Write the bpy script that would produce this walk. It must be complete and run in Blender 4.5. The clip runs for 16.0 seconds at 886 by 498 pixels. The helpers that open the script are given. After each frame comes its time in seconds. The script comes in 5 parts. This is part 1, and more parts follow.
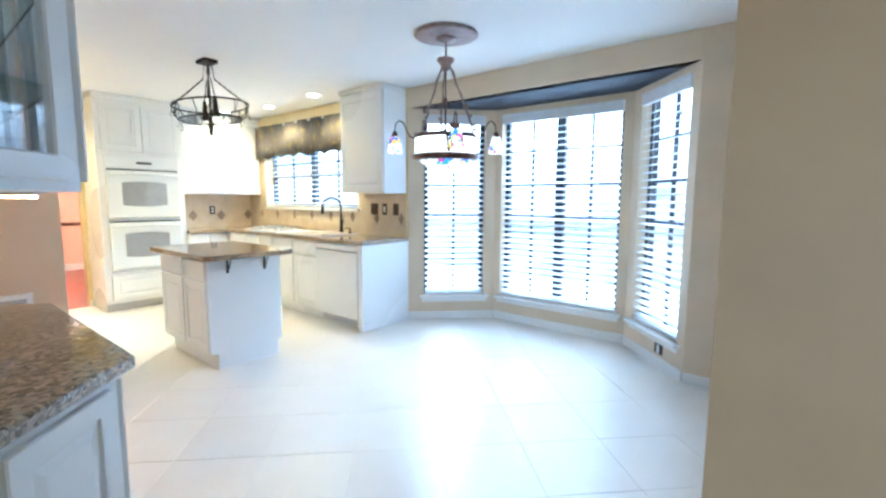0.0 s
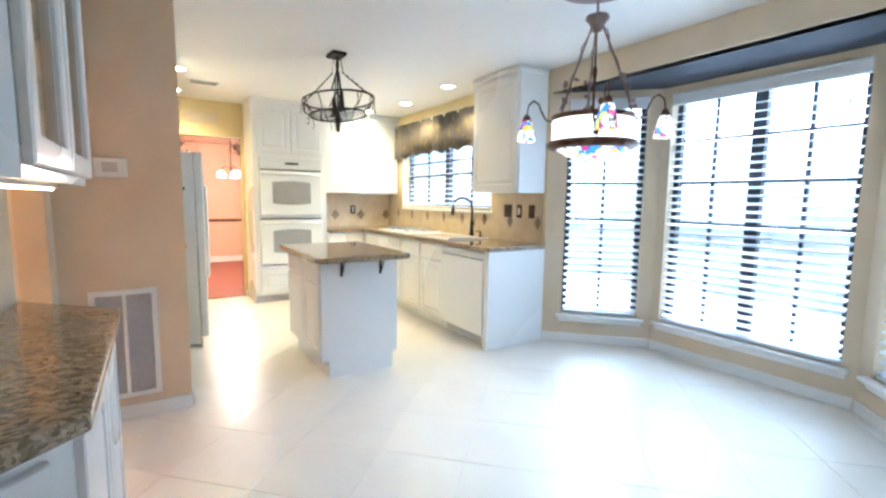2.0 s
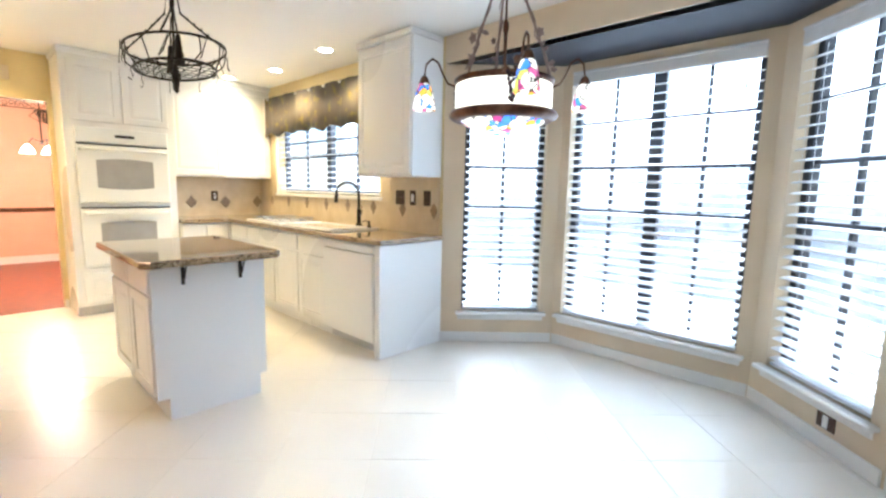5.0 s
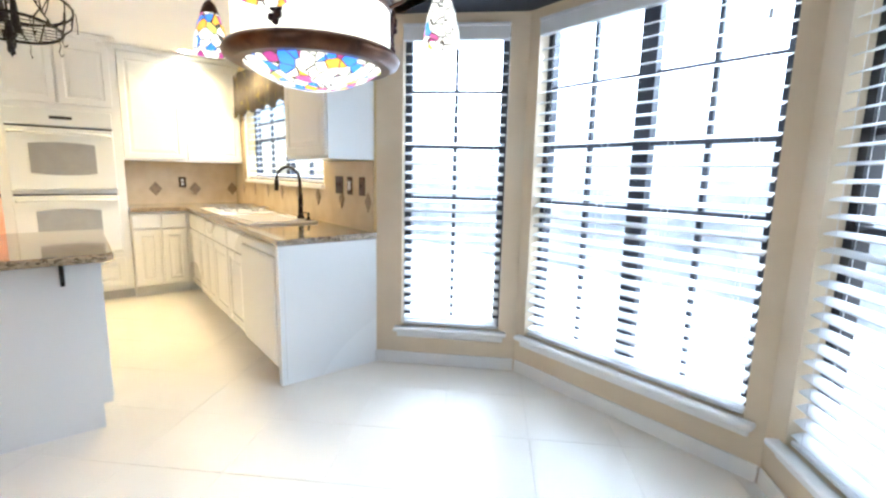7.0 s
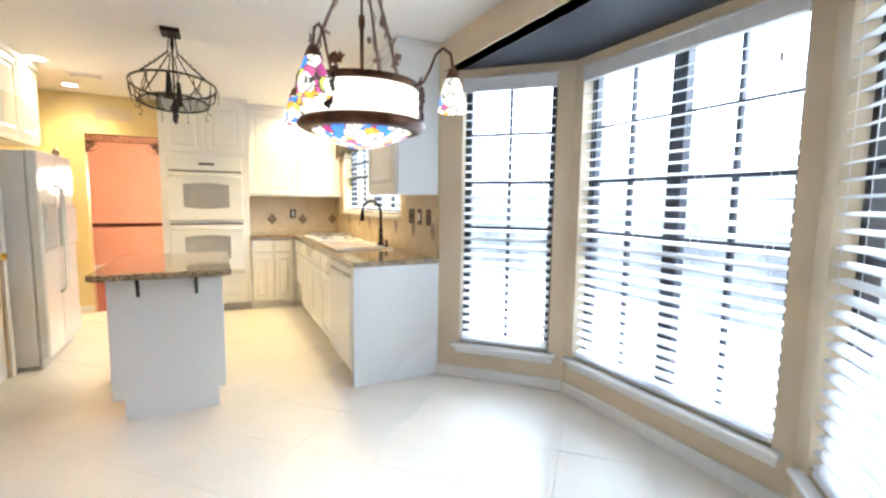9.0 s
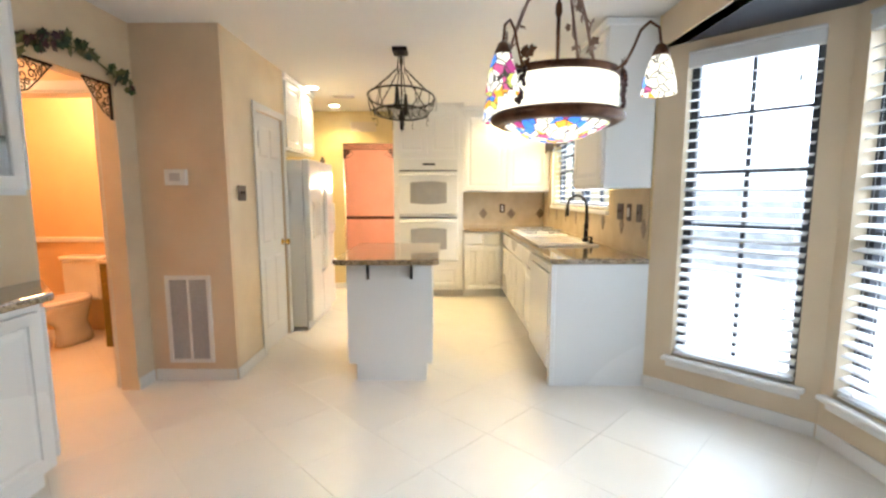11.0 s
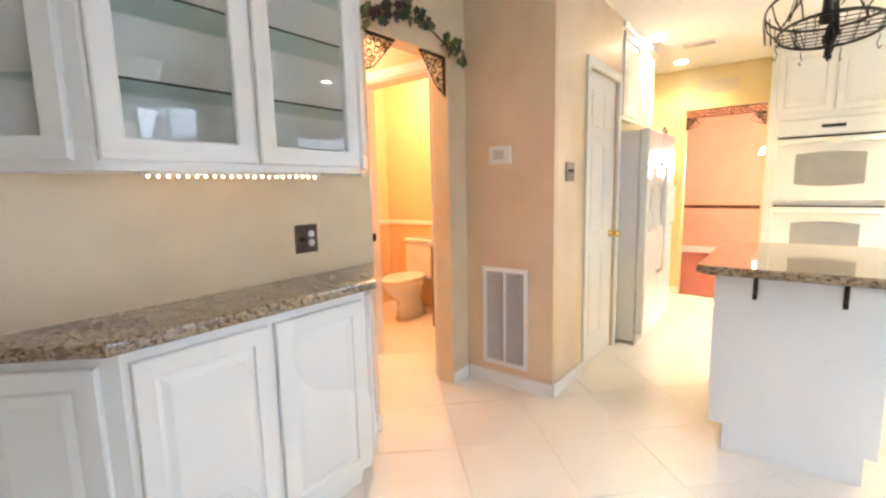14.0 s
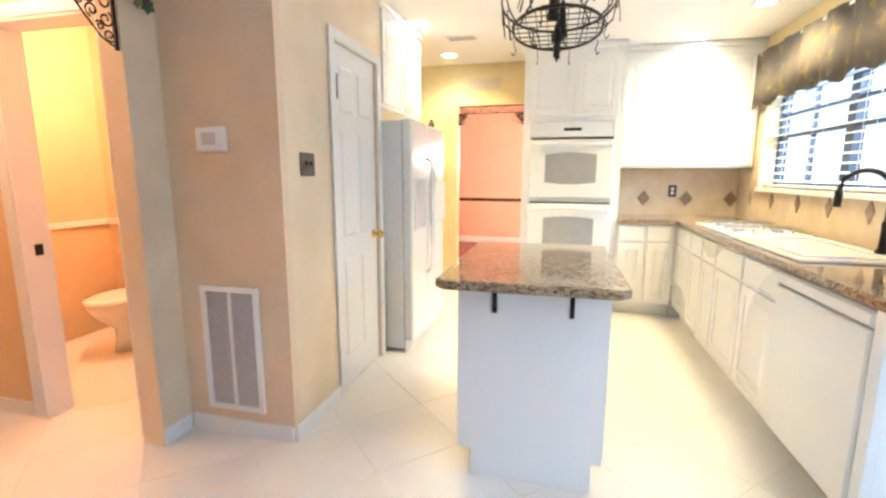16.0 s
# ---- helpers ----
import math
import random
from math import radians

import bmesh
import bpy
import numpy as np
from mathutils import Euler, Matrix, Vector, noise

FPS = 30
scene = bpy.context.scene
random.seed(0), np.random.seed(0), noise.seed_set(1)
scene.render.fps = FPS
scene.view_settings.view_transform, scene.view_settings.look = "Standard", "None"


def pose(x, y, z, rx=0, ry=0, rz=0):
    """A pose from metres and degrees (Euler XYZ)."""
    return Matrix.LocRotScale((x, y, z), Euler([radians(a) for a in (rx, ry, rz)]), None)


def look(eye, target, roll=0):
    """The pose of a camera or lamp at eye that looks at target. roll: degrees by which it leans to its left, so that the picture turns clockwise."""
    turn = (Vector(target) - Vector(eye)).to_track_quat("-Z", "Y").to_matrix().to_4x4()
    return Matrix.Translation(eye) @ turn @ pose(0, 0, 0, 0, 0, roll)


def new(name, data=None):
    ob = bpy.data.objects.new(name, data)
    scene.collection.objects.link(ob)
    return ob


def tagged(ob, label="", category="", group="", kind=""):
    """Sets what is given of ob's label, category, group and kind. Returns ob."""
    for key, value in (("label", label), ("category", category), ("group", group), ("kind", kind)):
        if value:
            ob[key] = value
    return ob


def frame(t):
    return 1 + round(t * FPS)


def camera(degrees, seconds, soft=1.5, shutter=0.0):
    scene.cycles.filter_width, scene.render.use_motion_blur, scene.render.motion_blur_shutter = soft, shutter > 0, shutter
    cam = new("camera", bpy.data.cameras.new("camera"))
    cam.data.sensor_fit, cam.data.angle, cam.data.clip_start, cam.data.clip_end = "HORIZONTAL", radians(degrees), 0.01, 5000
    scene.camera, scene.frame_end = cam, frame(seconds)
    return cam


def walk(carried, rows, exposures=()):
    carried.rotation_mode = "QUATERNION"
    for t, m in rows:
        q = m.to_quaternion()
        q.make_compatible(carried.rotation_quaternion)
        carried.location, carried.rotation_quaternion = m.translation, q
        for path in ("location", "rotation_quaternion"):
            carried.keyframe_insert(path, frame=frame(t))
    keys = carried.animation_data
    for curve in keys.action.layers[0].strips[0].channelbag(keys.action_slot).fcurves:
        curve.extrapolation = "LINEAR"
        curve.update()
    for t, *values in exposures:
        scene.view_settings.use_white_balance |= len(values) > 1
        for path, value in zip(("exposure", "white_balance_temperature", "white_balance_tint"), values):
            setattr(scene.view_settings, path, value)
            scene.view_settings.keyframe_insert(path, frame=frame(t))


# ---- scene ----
cam = camera(88.9, 16.0, soft=2.5)
EXPOSURES = [(0.0, 1.74, 4600, 3), (1.0, 1.68, 4650, 3), (2.5, 1.60, 5100, 5), (4.0, 1.62, 5350, 7), (8.0, 1.56, 5550, 8), (11.0, 1.36, 5950, 8), (12.5, 1.88, 5800, 10), (14.0, 1.90, 5800, 10), (15.0, 1.88, 5600, 10), (16.0, 1.80, 5200, 9)]
PATH = [
    (0, (2.489, 2.836, 1.35), (1.237, 4.38, 1.128), 0.3),
    (0.5, (2.448, 2.956, 1.369), (0.988, 4.303, 1.141), 0.4),
    (1, (2.289, 3.108, 1.345), (0.702, 4.304, 1.116), 0.4),
    (1.5, (2.173, 3.206, 1.337), (0.53, 4.324, 1.113), 0.7),
    (2, (2.129, 3.357, 1.334), (0.453, 4.426, 1.115), 0.8),
    (2.5, (2.112, 3.559, 1.332), (0.413, 4.592, 1.119), 0.9),
    (3, (2.023, 3.466, 1.309), (0.405, 4.625, 1.113), 1.1),
    (3.5, (1.866, 3.472, 1.297), (0.337, 4.746, 1.097), 1.2),
    (4, (1.758, 3.532, 1.297), (0.298, 4.882, 1.082), 1.1),
    (4.5, (1.716, 3.626, 1.301), (0.303, 5.021, 1.063), 1.0),
    (5, (1.675, 3.702, 1.31), (0.313, 5.143, 1.046), 1.2),
    (5.2, (1.698, 3.849, 1.311), (0.323, 5.274, 1.033), 1.2),
    (7.3, (1.722, 4.913, 1.324), (0.162, 6.125, 1.01), 1.5),
    (7.5, (1.788, 4.9, 1.326), (0.206, 6.089, 1.037), 1.9),
    (8, (1.998, 4.915, 1.358), (0.34, 6.003, 1.094), 1.8),
    (8.2, (2.074, 4.927, 1.366), (0.389, 5.975, 1.115), 1.5),
    (10.3, (2.209, 4.954, 1.325), (0.269, 5.392, 1.118), 0.4),
    (10.5, (2.185, 4.97, 1.33), (0.224, 5.297, 1.114), 0.3),
    (11, (2.16, 5.042, 1.363), (0.174, 5.033, 1.123), -0.1),
    (11.5, (2.029, 4.972, 1.357), (0.071, 4.655, 1.106), 0.0),
    (12, (1.909, 4.88, 1.359), (0.026, 4.263, 1.088), -0.0),
    (12.5, (1.791, 4.772, 1.351), (0.019, 3.89, 1.066), -0.5),
    (13, (1.688, 4.697, 1.339), (0.024, 3.624, 1.058), -0.9),
    (13.5, (1.559, 4.618, 1.32), (-0.031, 3.437, 1.046), -1.1),
    (14, (1.421, 4.599, 1.296), (-0.146, 3.385, 1.027), -1.3),
    (14.5, (1.401, 4.694, 1.328), (-0.229, 3.574, 1.031), -1.1),
    (15, (1.244, 4.739, 1.344), (-0.484, 3.784, 1.019), -0.5),
    (15.5, (1.046, 4.737, 1.322), (-0.791, 4.014, 1.004), 0.2),
    (16, (0.783, 4.726, 1.326), (-1.13, 4.242, 1.001), 0.1),
]
walk(cam, [(t, look(eye, target, roll)) for t, eye, target, roll in PATH],
     exposures=EXPOSURES)


# ---- world, daylight, exposure ----
world = bpy.data.worlds.new("overcast_sky")
scene.world = world
world.use_nodes = True
wn = world.node_tree
sky = wn.nodes.new("ShaderNodeTexSky")
sky.sky_type = "NISHITA"
sky.sun_disc = False
sky.sun_elevation = radians(42)
sky.sun_rotation = radians(25)
wn.nodes["Background"].inputs["Strength"].default_value = 0.15
wn.links.new(sky.outputs["Color"], wn.nodes["Background"].inputs["Color"])
sun_data = bpy.data.lights.new("sun", "SUN")
sun_data.energy, sun_data.angle, sun_data.color = 1.5, radians(12), (1.0, 0.96, 0.9)
sun = new("sun", sun_data)
sun.matrix_world = look((4, 14, 9), (1, 7, 0))

# ---- heights and lines of the plan ----
CEIL = 2.52
WEST, SINK, SOUTH = -4.33, 6.46, 2.89      # inner faces of the walls
VENTX, PANTRY = -1.05, 3.505
P0, P1, P2, P3 = (-0.945, 6.46), (-0.25, 7.13), (1.205, 7.13), (1.84, 6.46)
BAYCEIL = 2.31


# ---- materials ----
def mat(name, color, rough=0.5, metal=0.0, color2=None, scale=4.0, fine=60.0, bump=0.0, spec=0.5, coat=0.0, contrast=(0.35, 0.65), glow=0.0, glow_color=None, detail=6.0):
    m = bpy.data.materials.new(name)
    m.use_nodes = True
    nt = m.node_tree
    b = nt.nodes["Principled BSDF"]
    b.inputs["Roughness"].default_value = rough
    b.inputs["Metallic"].default_value = metal
    b.inputs["Specular IOR Level"].default_value = spec
    b.inputs["Coat Weight"].default_value = coat
    b.inputs["Base Color"].default_value = (*color, 1)
    co = nt.nodes.new("ShaderNodeTexCoord")
    geo = nt.nodes.new("ShaderNodeNewGeometry")
    n1 = nt.nodes.new("ShaderNodeTexNoise")
    n1.inputs["Scale"].default_value = scale
    n1.inputs["Detail"].default_value = detail
    nt.links.new(geo.outputs["Position"], n1.inputs["Vector"])
    if color2 is None:
        color2 = tuple(c * 0.93 for c in color)
    ramp = nt.nodes.new("ShaderNodeValToRGB")
    ramp.color_ramp.elements[0].position, ramp.color_ramp.elements[1].position = contrast
    ramp.color_ramp.elements[0].color = (*color2, 1)
    ramp.color_ramp.elements[1].color = (*color, 1)
    nt.links.new(n1.outputs["Fac"], ramp.inputs["Fac"])
    nt.links.new(ramp.outputs["Color"], b.inputs["Base Color"])
    n2 = nt.nodes.new("ShaderNodeTexNoise")
    n2.inputs["Scale"].default_value = fine
    n2.inputs["Detail"].default_value = 3
    nt.links.new(geo.outputs["Position"], n2.inputs["Vector"])
    mr = nt.nodes.new("ShaderNodeMapRange")
    mr.inputs["To Min"].default_value = max(0.02, rough * 0.85)
    mr.inputs["To Max"].default_value = min(1.0, rough * 1.15)
    nt.links.new(n1.outputs["Fac"], mr.inputs["Value"])
    nt.links.new(mr.outputs["Result"], b.inputs["Roughness"])
    if bump:
        bp = nt.nodes.new("ShaderNodeBump")
        bp.inputs["Strength"].default_value = bump
        bp.inputs["Distance"].default_value = 0.004
        nt.links.new(n2.outputs["Fac"], bp.inputs["Height"])
        nt.links.new(bp.outputs["Normal"], b.inputs["Normal"])
    if glow:
        b.inputs["Emission Strength"].default_value = glow
        b.inputs["Emission Color"].default_value = (*(glow_color or color), 1)
    return m


def glow_mat(name, color, strength):
    m = bpy.data.materials.new(name)
    m.use_nodes = True
    nt = m.node_tree
    nt.nodes.clear()
    e = nt.nodes.new("ShaderNodeEmission")
    e.inputs["Color"].default_value = (*color, 1)
    e.inputs["Strength"].default_value = strength
    o = nt.nodes.new("ShaderNodeOutputMaterial")
    nt.links.new(e.outputs[0], o.inputs["Surface"])
    return m


def glass_mat(name, tint=(1, 1, 1), rough=0.01):
    """Thin clear pane: light goes straight through, and a gloss grows towards grazing angles."""
    m = bpy.data.materials.new(name)
    m.use_nodes = True
    nt = m.node_tree
    nt.nodes.clear()
    tr = nt.nodes.new("ShaderNodeBsdfTransparent")
    tr.inputs["Color"].default_value = (*tint, 1)
    gl = nt.nodes.new("ShaderNodeBsdfGlossy")
    gl.inputs["Roughness"].default_value = rough
    lw = nt.nodes.new("ShaderNodeLayerWeight")
    lw.inputs["Blend"].default_value = 0.5
    pw = nt.nodes.new("ShaderNodeMath")
    pw.operation = "POWER"
    pw.inputs[1].default_value = 4.5
    nt.links.new(lw.outputs["Facing"], pw.inputs[0])
    fz = nt.nodes.new("ShaderNodeMath")
    fz.operation = "MULTIPLY_ADD"
    fz.inputs[1].default_value = 0.75
    fz.inputs[2].default_value = 0.04
    nt.links.new(pw.outputs[0], fz.inputs[0])
    mix = nt.nodes.new("ShaderNodeMixShader")
    out = nt.nodes.new("ShaderNodeOutputMaterial")
    nt.links.new(fz.outputs[0], mix.inputs[0])
    nt.links.new(tr.outputs[0], mix.inputs[1])
    nt.links.new(gl.outputs[0], mix.inputs[2])
    nt.links.new(mix.outputs[0], out.inputs["Surface"])
    return m


def granite_mat():
    m = mat("speckled_granite", (0.30, 0.22, 0.14), 0.07, coat=0.4)
    nt = m.node_tree
    b = nt.nodes["Principled BSDF"]
    geo = nt.nodes.new("ShaderNodeNewGeometry")
    warp = nt.nodes.new("ShaderNodeTexNoise")
    warp.inputs["Scale"].default_value = 34
    warp.inputs["Detail"].default_value = 5
    nt.links.new(geo.outputs["Position"], warp.inputs["Vector"])
    add = nt.nodes.new("ShaderNodeMixRGB")
    add.blend_type = "ADD"
    add.inputs["Fac"].default_value = 0.03
    nt.links.new(geo.outputs["Position"], add.inputs["Color1"])
    nt.links.new(warp.outputs["Color"], add.inputs["Color2"])
    stretch = nt.nodes.new("ShaderNodeMapping")
    stretch.inputs["Rotation"].default_value = (0, 0, radians(25))
    stretch.inputs["Scale"].default_value = (1.0, 0.55, 1.0)
    nt.links.new(add.outputs["Color"], stretch.inputs["Vector"])
    vor = nt.nodes.new("ShaderNodeTexVoronoi")
    vor.inputs["Scale"].default_value = 125
    nt.links.new(stretch.outputs["Vector"], vor.inputs["Vector"])
    grey = nt.nodes.new("ShaderNodeSeparateColor")
    nt.links.new(vor.outputs["Color"], grey.inputs["Color"])
    big = nt.nodes.new("ShaderNodeTexNoise")
    big.inputs["Scale"].default_value = 7
    big.inputs["Detail"].default_value = 4
    nt.links.new(geo.outputs["Position"], big.inputs["Vector"])
    mix = nt.nodes.new("ShaderNodeMath")
    mix.operation = "MULTIPLY_ADD"
    mix.inputs[1].default_value = 0.6
    nt.links.new(grey.outputs["Red"], mix.inputs[0])
    half = nt.nodes.new("ShaderNodeMath")
    half.operation = "MULTIPLY"
    half.inputs[1].default_value = 0.42
    nt.links.new(big.outputs["Fac"], half.inputs[0])
    nt.links.new(half.outputs[0], mix.inputs[2])
    r = nt.nodes.new("ShaderNodeValToRGB")
    r.color_ramp.interpolation = "LINEAR"
    els = r.color_ramp.elements
    els[0].position, els[0].color = 0.1, (0.028, 0.02, 0.014, 1)
    els[1].position, els[1].color = 0.85, (0.47, 0.37, 0.245, 1)
    for p, c in ((0.26, (0.125, 0.088, 0.052, 1)), (0.42, (0.23, 0.17, 0.10, 1)), (0.6, (0.35, 0.265, 0.17, 1))):
        e = els.new(p)
        e.color = c
    nt.links.new(mix.outputs[0], r.inputs["Fac"])
    nt.links.new(r.outputs["Color"], b.inputs["Base Color"])
    return m


def tile_mat():
    m = mat("cream_glazed_floor_tile", (0.84, 0.80, 0.725), 0.31, color2=(0.81, 0.765, 0.685), scale=2.5, fine=25, bump=0.015)
    nt = m.node_tree
    b = nt.nodes["Principled BSDF"]
    src = b.inputs["Base Color"].links[0].from_socket
    info = nt.nodes.new("ShaderNodeObjectInfo")
    hsv = nt.nodes.new("ShaderNodeHueSaturation")
    mr = nt.nodes.new("ShaderNodeMapRange")
    mr.inputs["To Min"].default_value, mr.inputs["To Max"].default_value = 0.985, 1.01
    nt.links.new(info.outputs["Random"], mr.inputs["Value"])
    nt.links.new(mr.outputs["Result"], hsv.inputs["Value"])
    nt.links.new(src, hsv.inputs["Color"])
    nt.links.new(hsv.outputs["Color"], b.inputs["Base Color"])
    return m


def stained_mat(name, base, glow, scale=26.0):
    """Leaded glass lit from within: pale cells, clusters of coloured fruit and leaves, dark came."""
    m = bpy.data.materials.new(name)
    m.use_nodes = True
    nt = m.node_tree
    b = nt.nodes["Principled BSDF"]
    b.inputs["Roughness"].default_value = 0.2
    co = nt.nodes.new("ShaderNodeTexCoord")
    vor = nt.nodes.new("ShaderNodeTexVoronoi")
    vor.inputs["Scale"].default_value = scale
    nt.links.new(co.outputs["Object"], vor.inputs["Vector"])
    edge = nt.nodes.new("ShaderNodeTexVoronoi")
    edge.feature = "DISTANCE_TO_EDGE"
    edge.inputs["Scale"].default_value = scale
    nt.links.new(co.outputs["Object"], edge.inputs["Vector"])
    sep = nt.nodes.new("ShaderNodeSeparateColor")
    nt.links.new(vor.outputs["Color"], sep.inputs["Color"])
    fruit = nt.nodes.new("ShaderNodeTexNoise")
    fruit.inputs["Scale"].default_value = 7.5
    fruit.inputs["Detail"].default_value = 0.5
    nt.links.new(co.outputs["Object"], fruit.inputs["Vector"])
    mask = nt.nodes.new("ShaderNodeMath")
    mask.operation = "GREATER_THAN"
    mask.inputs[1].default_value = 0.44
    nt.links.new(fruit.outputs["Fac"], mask.inputs[0])
    r = nt.nodes.new("ShaderNodeValToRGB")
    r.color_ramp.interpolation = "CONSTANT"
    els = r.color_ramp.elements
    els[0].position, els[0].color = 0.0, (*base, 1)
    els[1].position, els[1].color = 0.22, (0.07, 0.22, 0.78, 1)
    for p, c in ((0.40, (0.36, 0.05, 0.17, 1)), (0.54, (0.55, 0.58, 0.10, 1)), (0.66, (0.88, 0.38, 0.04, 1)), (0.78, (0.50, 0.10, 0.22, 1)), (0.88, (*base, 1))):
        els.new(p).color = c
    nt.links.new(sep.outputs["Red"], r.inputs["Fac"])
    pale = nt.nodes.new("ShaderNodeMixRGB")
    pale.inputs["Color1"].default_value = (*base, 1)
    nt.links.new(mask.outputs[0], pale.inputs["Fac"])
    nt.links.new(r.outputs["Color"], pale.inputs["Color2"])
    lead = nt.nodes.new("ShaderNodeMath")
    lead.operation = "GREATER_THAN"
    lead.inputs[1].default_value = 0.045
    nt.links.new(edge.outputs["Distance"], lead.inputs[0])
    mul = nt.nodes.new("ShaderNodeMixRGB")
    mul.inputs["Color1"].default_value = (0.06, 0.05, 0.04, 1)
    nt.links.new(lead.outputs[0], mul.inputs["Fac"])
    nt.links.new(pale.outputs["Color"], mul.inputs["Color2"])
    nt.links.new(mul.outputs["Color"], b.inputs["Base Color"])
    nt.links.new(mul.outputs["Color"], b.inputs["Emission Color"])
    b.inputs["Emission Strength"].default_value = glow
    return m


def outside_mat():
    """Self-lit backdrop: bright hazy sky above, dimmer garden with soft tree shapes below."""
    m = glow_mat("glowing_garden_backdrop", (1, 1, 1), 1.0)
    nt = m.node_tree
    e = nt.nodes["Emission"]
    geo = nt.nodes.new("ShaderNodeNewGeometry")
    n = nt.nodes.new("ShaderNodeTexNoise")
    n.inputs["Scale"].default_value = 1.5
    n.inputs["Detail"].default_value = 10
    n.inputs["Roughness"].default_value = 0.7
    nt.links.new(geo.outputs["Position"], n.inputs["Vector"])
    r = nt.nodes.new("ShaderNodeValToRGB")
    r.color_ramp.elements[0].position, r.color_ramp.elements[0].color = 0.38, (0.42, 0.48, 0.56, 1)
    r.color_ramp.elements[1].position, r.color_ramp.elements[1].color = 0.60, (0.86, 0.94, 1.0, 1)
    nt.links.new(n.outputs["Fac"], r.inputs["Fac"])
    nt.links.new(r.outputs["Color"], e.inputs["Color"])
    sep = nt.nodes.new("ShaderNodeSeparateXYZ")
    nt.links.new(geo.outputs["Position"], sep.inputs["Vector"])
    # Emission grows with height, standing in for sky light above the garden.
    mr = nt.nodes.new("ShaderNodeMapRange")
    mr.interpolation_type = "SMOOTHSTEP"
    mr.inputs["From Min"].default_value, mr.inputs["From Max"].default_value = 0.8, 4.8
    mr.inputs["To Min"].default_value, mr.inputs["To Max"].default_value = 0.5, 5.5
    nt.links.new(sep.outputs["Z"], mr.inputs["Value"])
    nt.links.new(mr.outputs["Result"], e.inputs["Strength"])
    return m


M_WHITE = mat("white_satin_cabinet_paint", (0.82, 0.82, 0.81), 0.28, color2=(0.80, 0.80, 0.79), scale=0.8, detail=0.0, contrast=(0.0, 1.0))
M_TRIM = mat("white_trim_paint", (0.80, 0.79, 0.76), 0.32, color2=(0.77, 0.76, 0.73), scale=0.9, detail=0.0, contrast=(0.0, 1.0))
M_CEIL = mat("white_ceiling_paint", (0.82, 0.81, 0.78), 0.8, color2=(0.81, 0.80, 0.77), scale=3, fine=120, bump=0.03)
M_TAN = mat("tan_sponged_wall_paint", (0.75, 0.59, 0.405), 0.5, color2=(0.68, 0.52, 0.345), scale=3.2, fine=70, bump=0.06, contrast=(0.3, 0.7))
M_TANP = mat("pale_tan_sponged_wall_paint", (0.76, 0.63, 0.44), 0.36, color2=(0.68, 0.55, 0.37), scale=3.6, fine=70, bump=0.06, contrast=(0.3, 0.7))
M_CREAM = mat("cream_wall_paint", (0.70, 0.585, 0.42), 0.45, color2=(0.65, 0.535, 0.37), scale=3, fine=70, bump=0.06)
M_YELLOW = mat("soft_yellow_wall_paint", (0.74, 0.62, 0.33), 0.4, color2=(0.68, 0.55, 0.27), scale=3.5, fine=70, bump=0.05)
M_BATH = mat("orange_yellow_bathroom_paint", (0.76, 0.54, 0.30), 0.5, scale=4, fine=70, bump=0.05)
M_SALMON = mat("salmon_dining_wall_paint", (0.78, 0.45, 0.31), 0.5, color2=(0.74, 0.42, 0.28), scale=3, fine=70, bump=0.04)
M_REDWOOD = mat("red_brown_floor", (0.30, 0.09, 0.055), 0.4, color2=(0.22, 0.06, 0.04), scale=9, fine=60, bump=0.05)
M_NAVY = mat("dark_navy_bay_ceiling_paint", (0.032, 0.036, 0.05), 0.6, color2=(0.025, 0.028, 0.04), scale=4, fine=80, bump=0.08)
M_GROUT = mat("pale_grout", (0.81, 0.765, 0.69), 0.8, scale=30, fine=200, bump=0.1)
M_TILE = tile_mat()
M_GRANITE = granite_mat()
M_FRAME = mat("dark_bronze_window_frame", (0.018, 0.02, 0.028), 0.45, scale=10)
M_SLAT = mat("white_blind_slat", (0.74, 0.75, 0.76), 0.4, scale=10, fine=100)
M_GLASS = glass_mat("clear_window_glass")
M_IRON = mat("black_wrought_iron", (0.02, 0.017, 0.015), 0.5, 0.5, scale=20, fine=120, bump=0.15)
M_COPPER = mat("antique_copper_bronze", (0.17, 0.085, 0.05), 0.32, 0.85, color2=(0.07, 0.035, 0.022), scale=14, fine=90, bump=0.05)
M_PINKMET = mat("dusty_rose_metal", (0.34, 0.25, 0.22), 0.45, 0.5, color2=(0.24, 0.17, 0.15), scale=18)
M_GRAPE = mat("dark_purple_grape_metal", (0.05, 0.025, 0.03), 0.35, 0.4, scale=20)
M_BRASS = mat("polished_brass", (0.80, 0.52, 0.14), 0.2, 1.0, scale=20)
M_BRONZE = mat("oil_rubbed_bronze", (0.022, 0.018, 0.015), 0.3, 0.6, scale=20)
M_PLATE = mat("brown_bronze_switch_plate", (0.085, 0.055, 0.04), 0.35, 0.4, color2=(0.06, 0.038, 0.028), scale=30)
M_PLASTIC = mat("white_plastic", (0.80, 0.80, 0.77), 0.35, scale=10)
M_APPL = mat("white_appliance_enamel", (0.80, 0.81, 0.80), 0.16, color2=(0.785, 0.795, 0.785), scale=0.9, detail=0.0, contrast=(0.0, 1.0))
M_OVENGLASS = mat("grey_oven_glass", (0.36, 0.36, 0.36), 0.06, scale=10, coat=0.5)
M_BLACK = mat("black_plastic", (0.012, 0.012, 0.013), 0.35, scale=20)
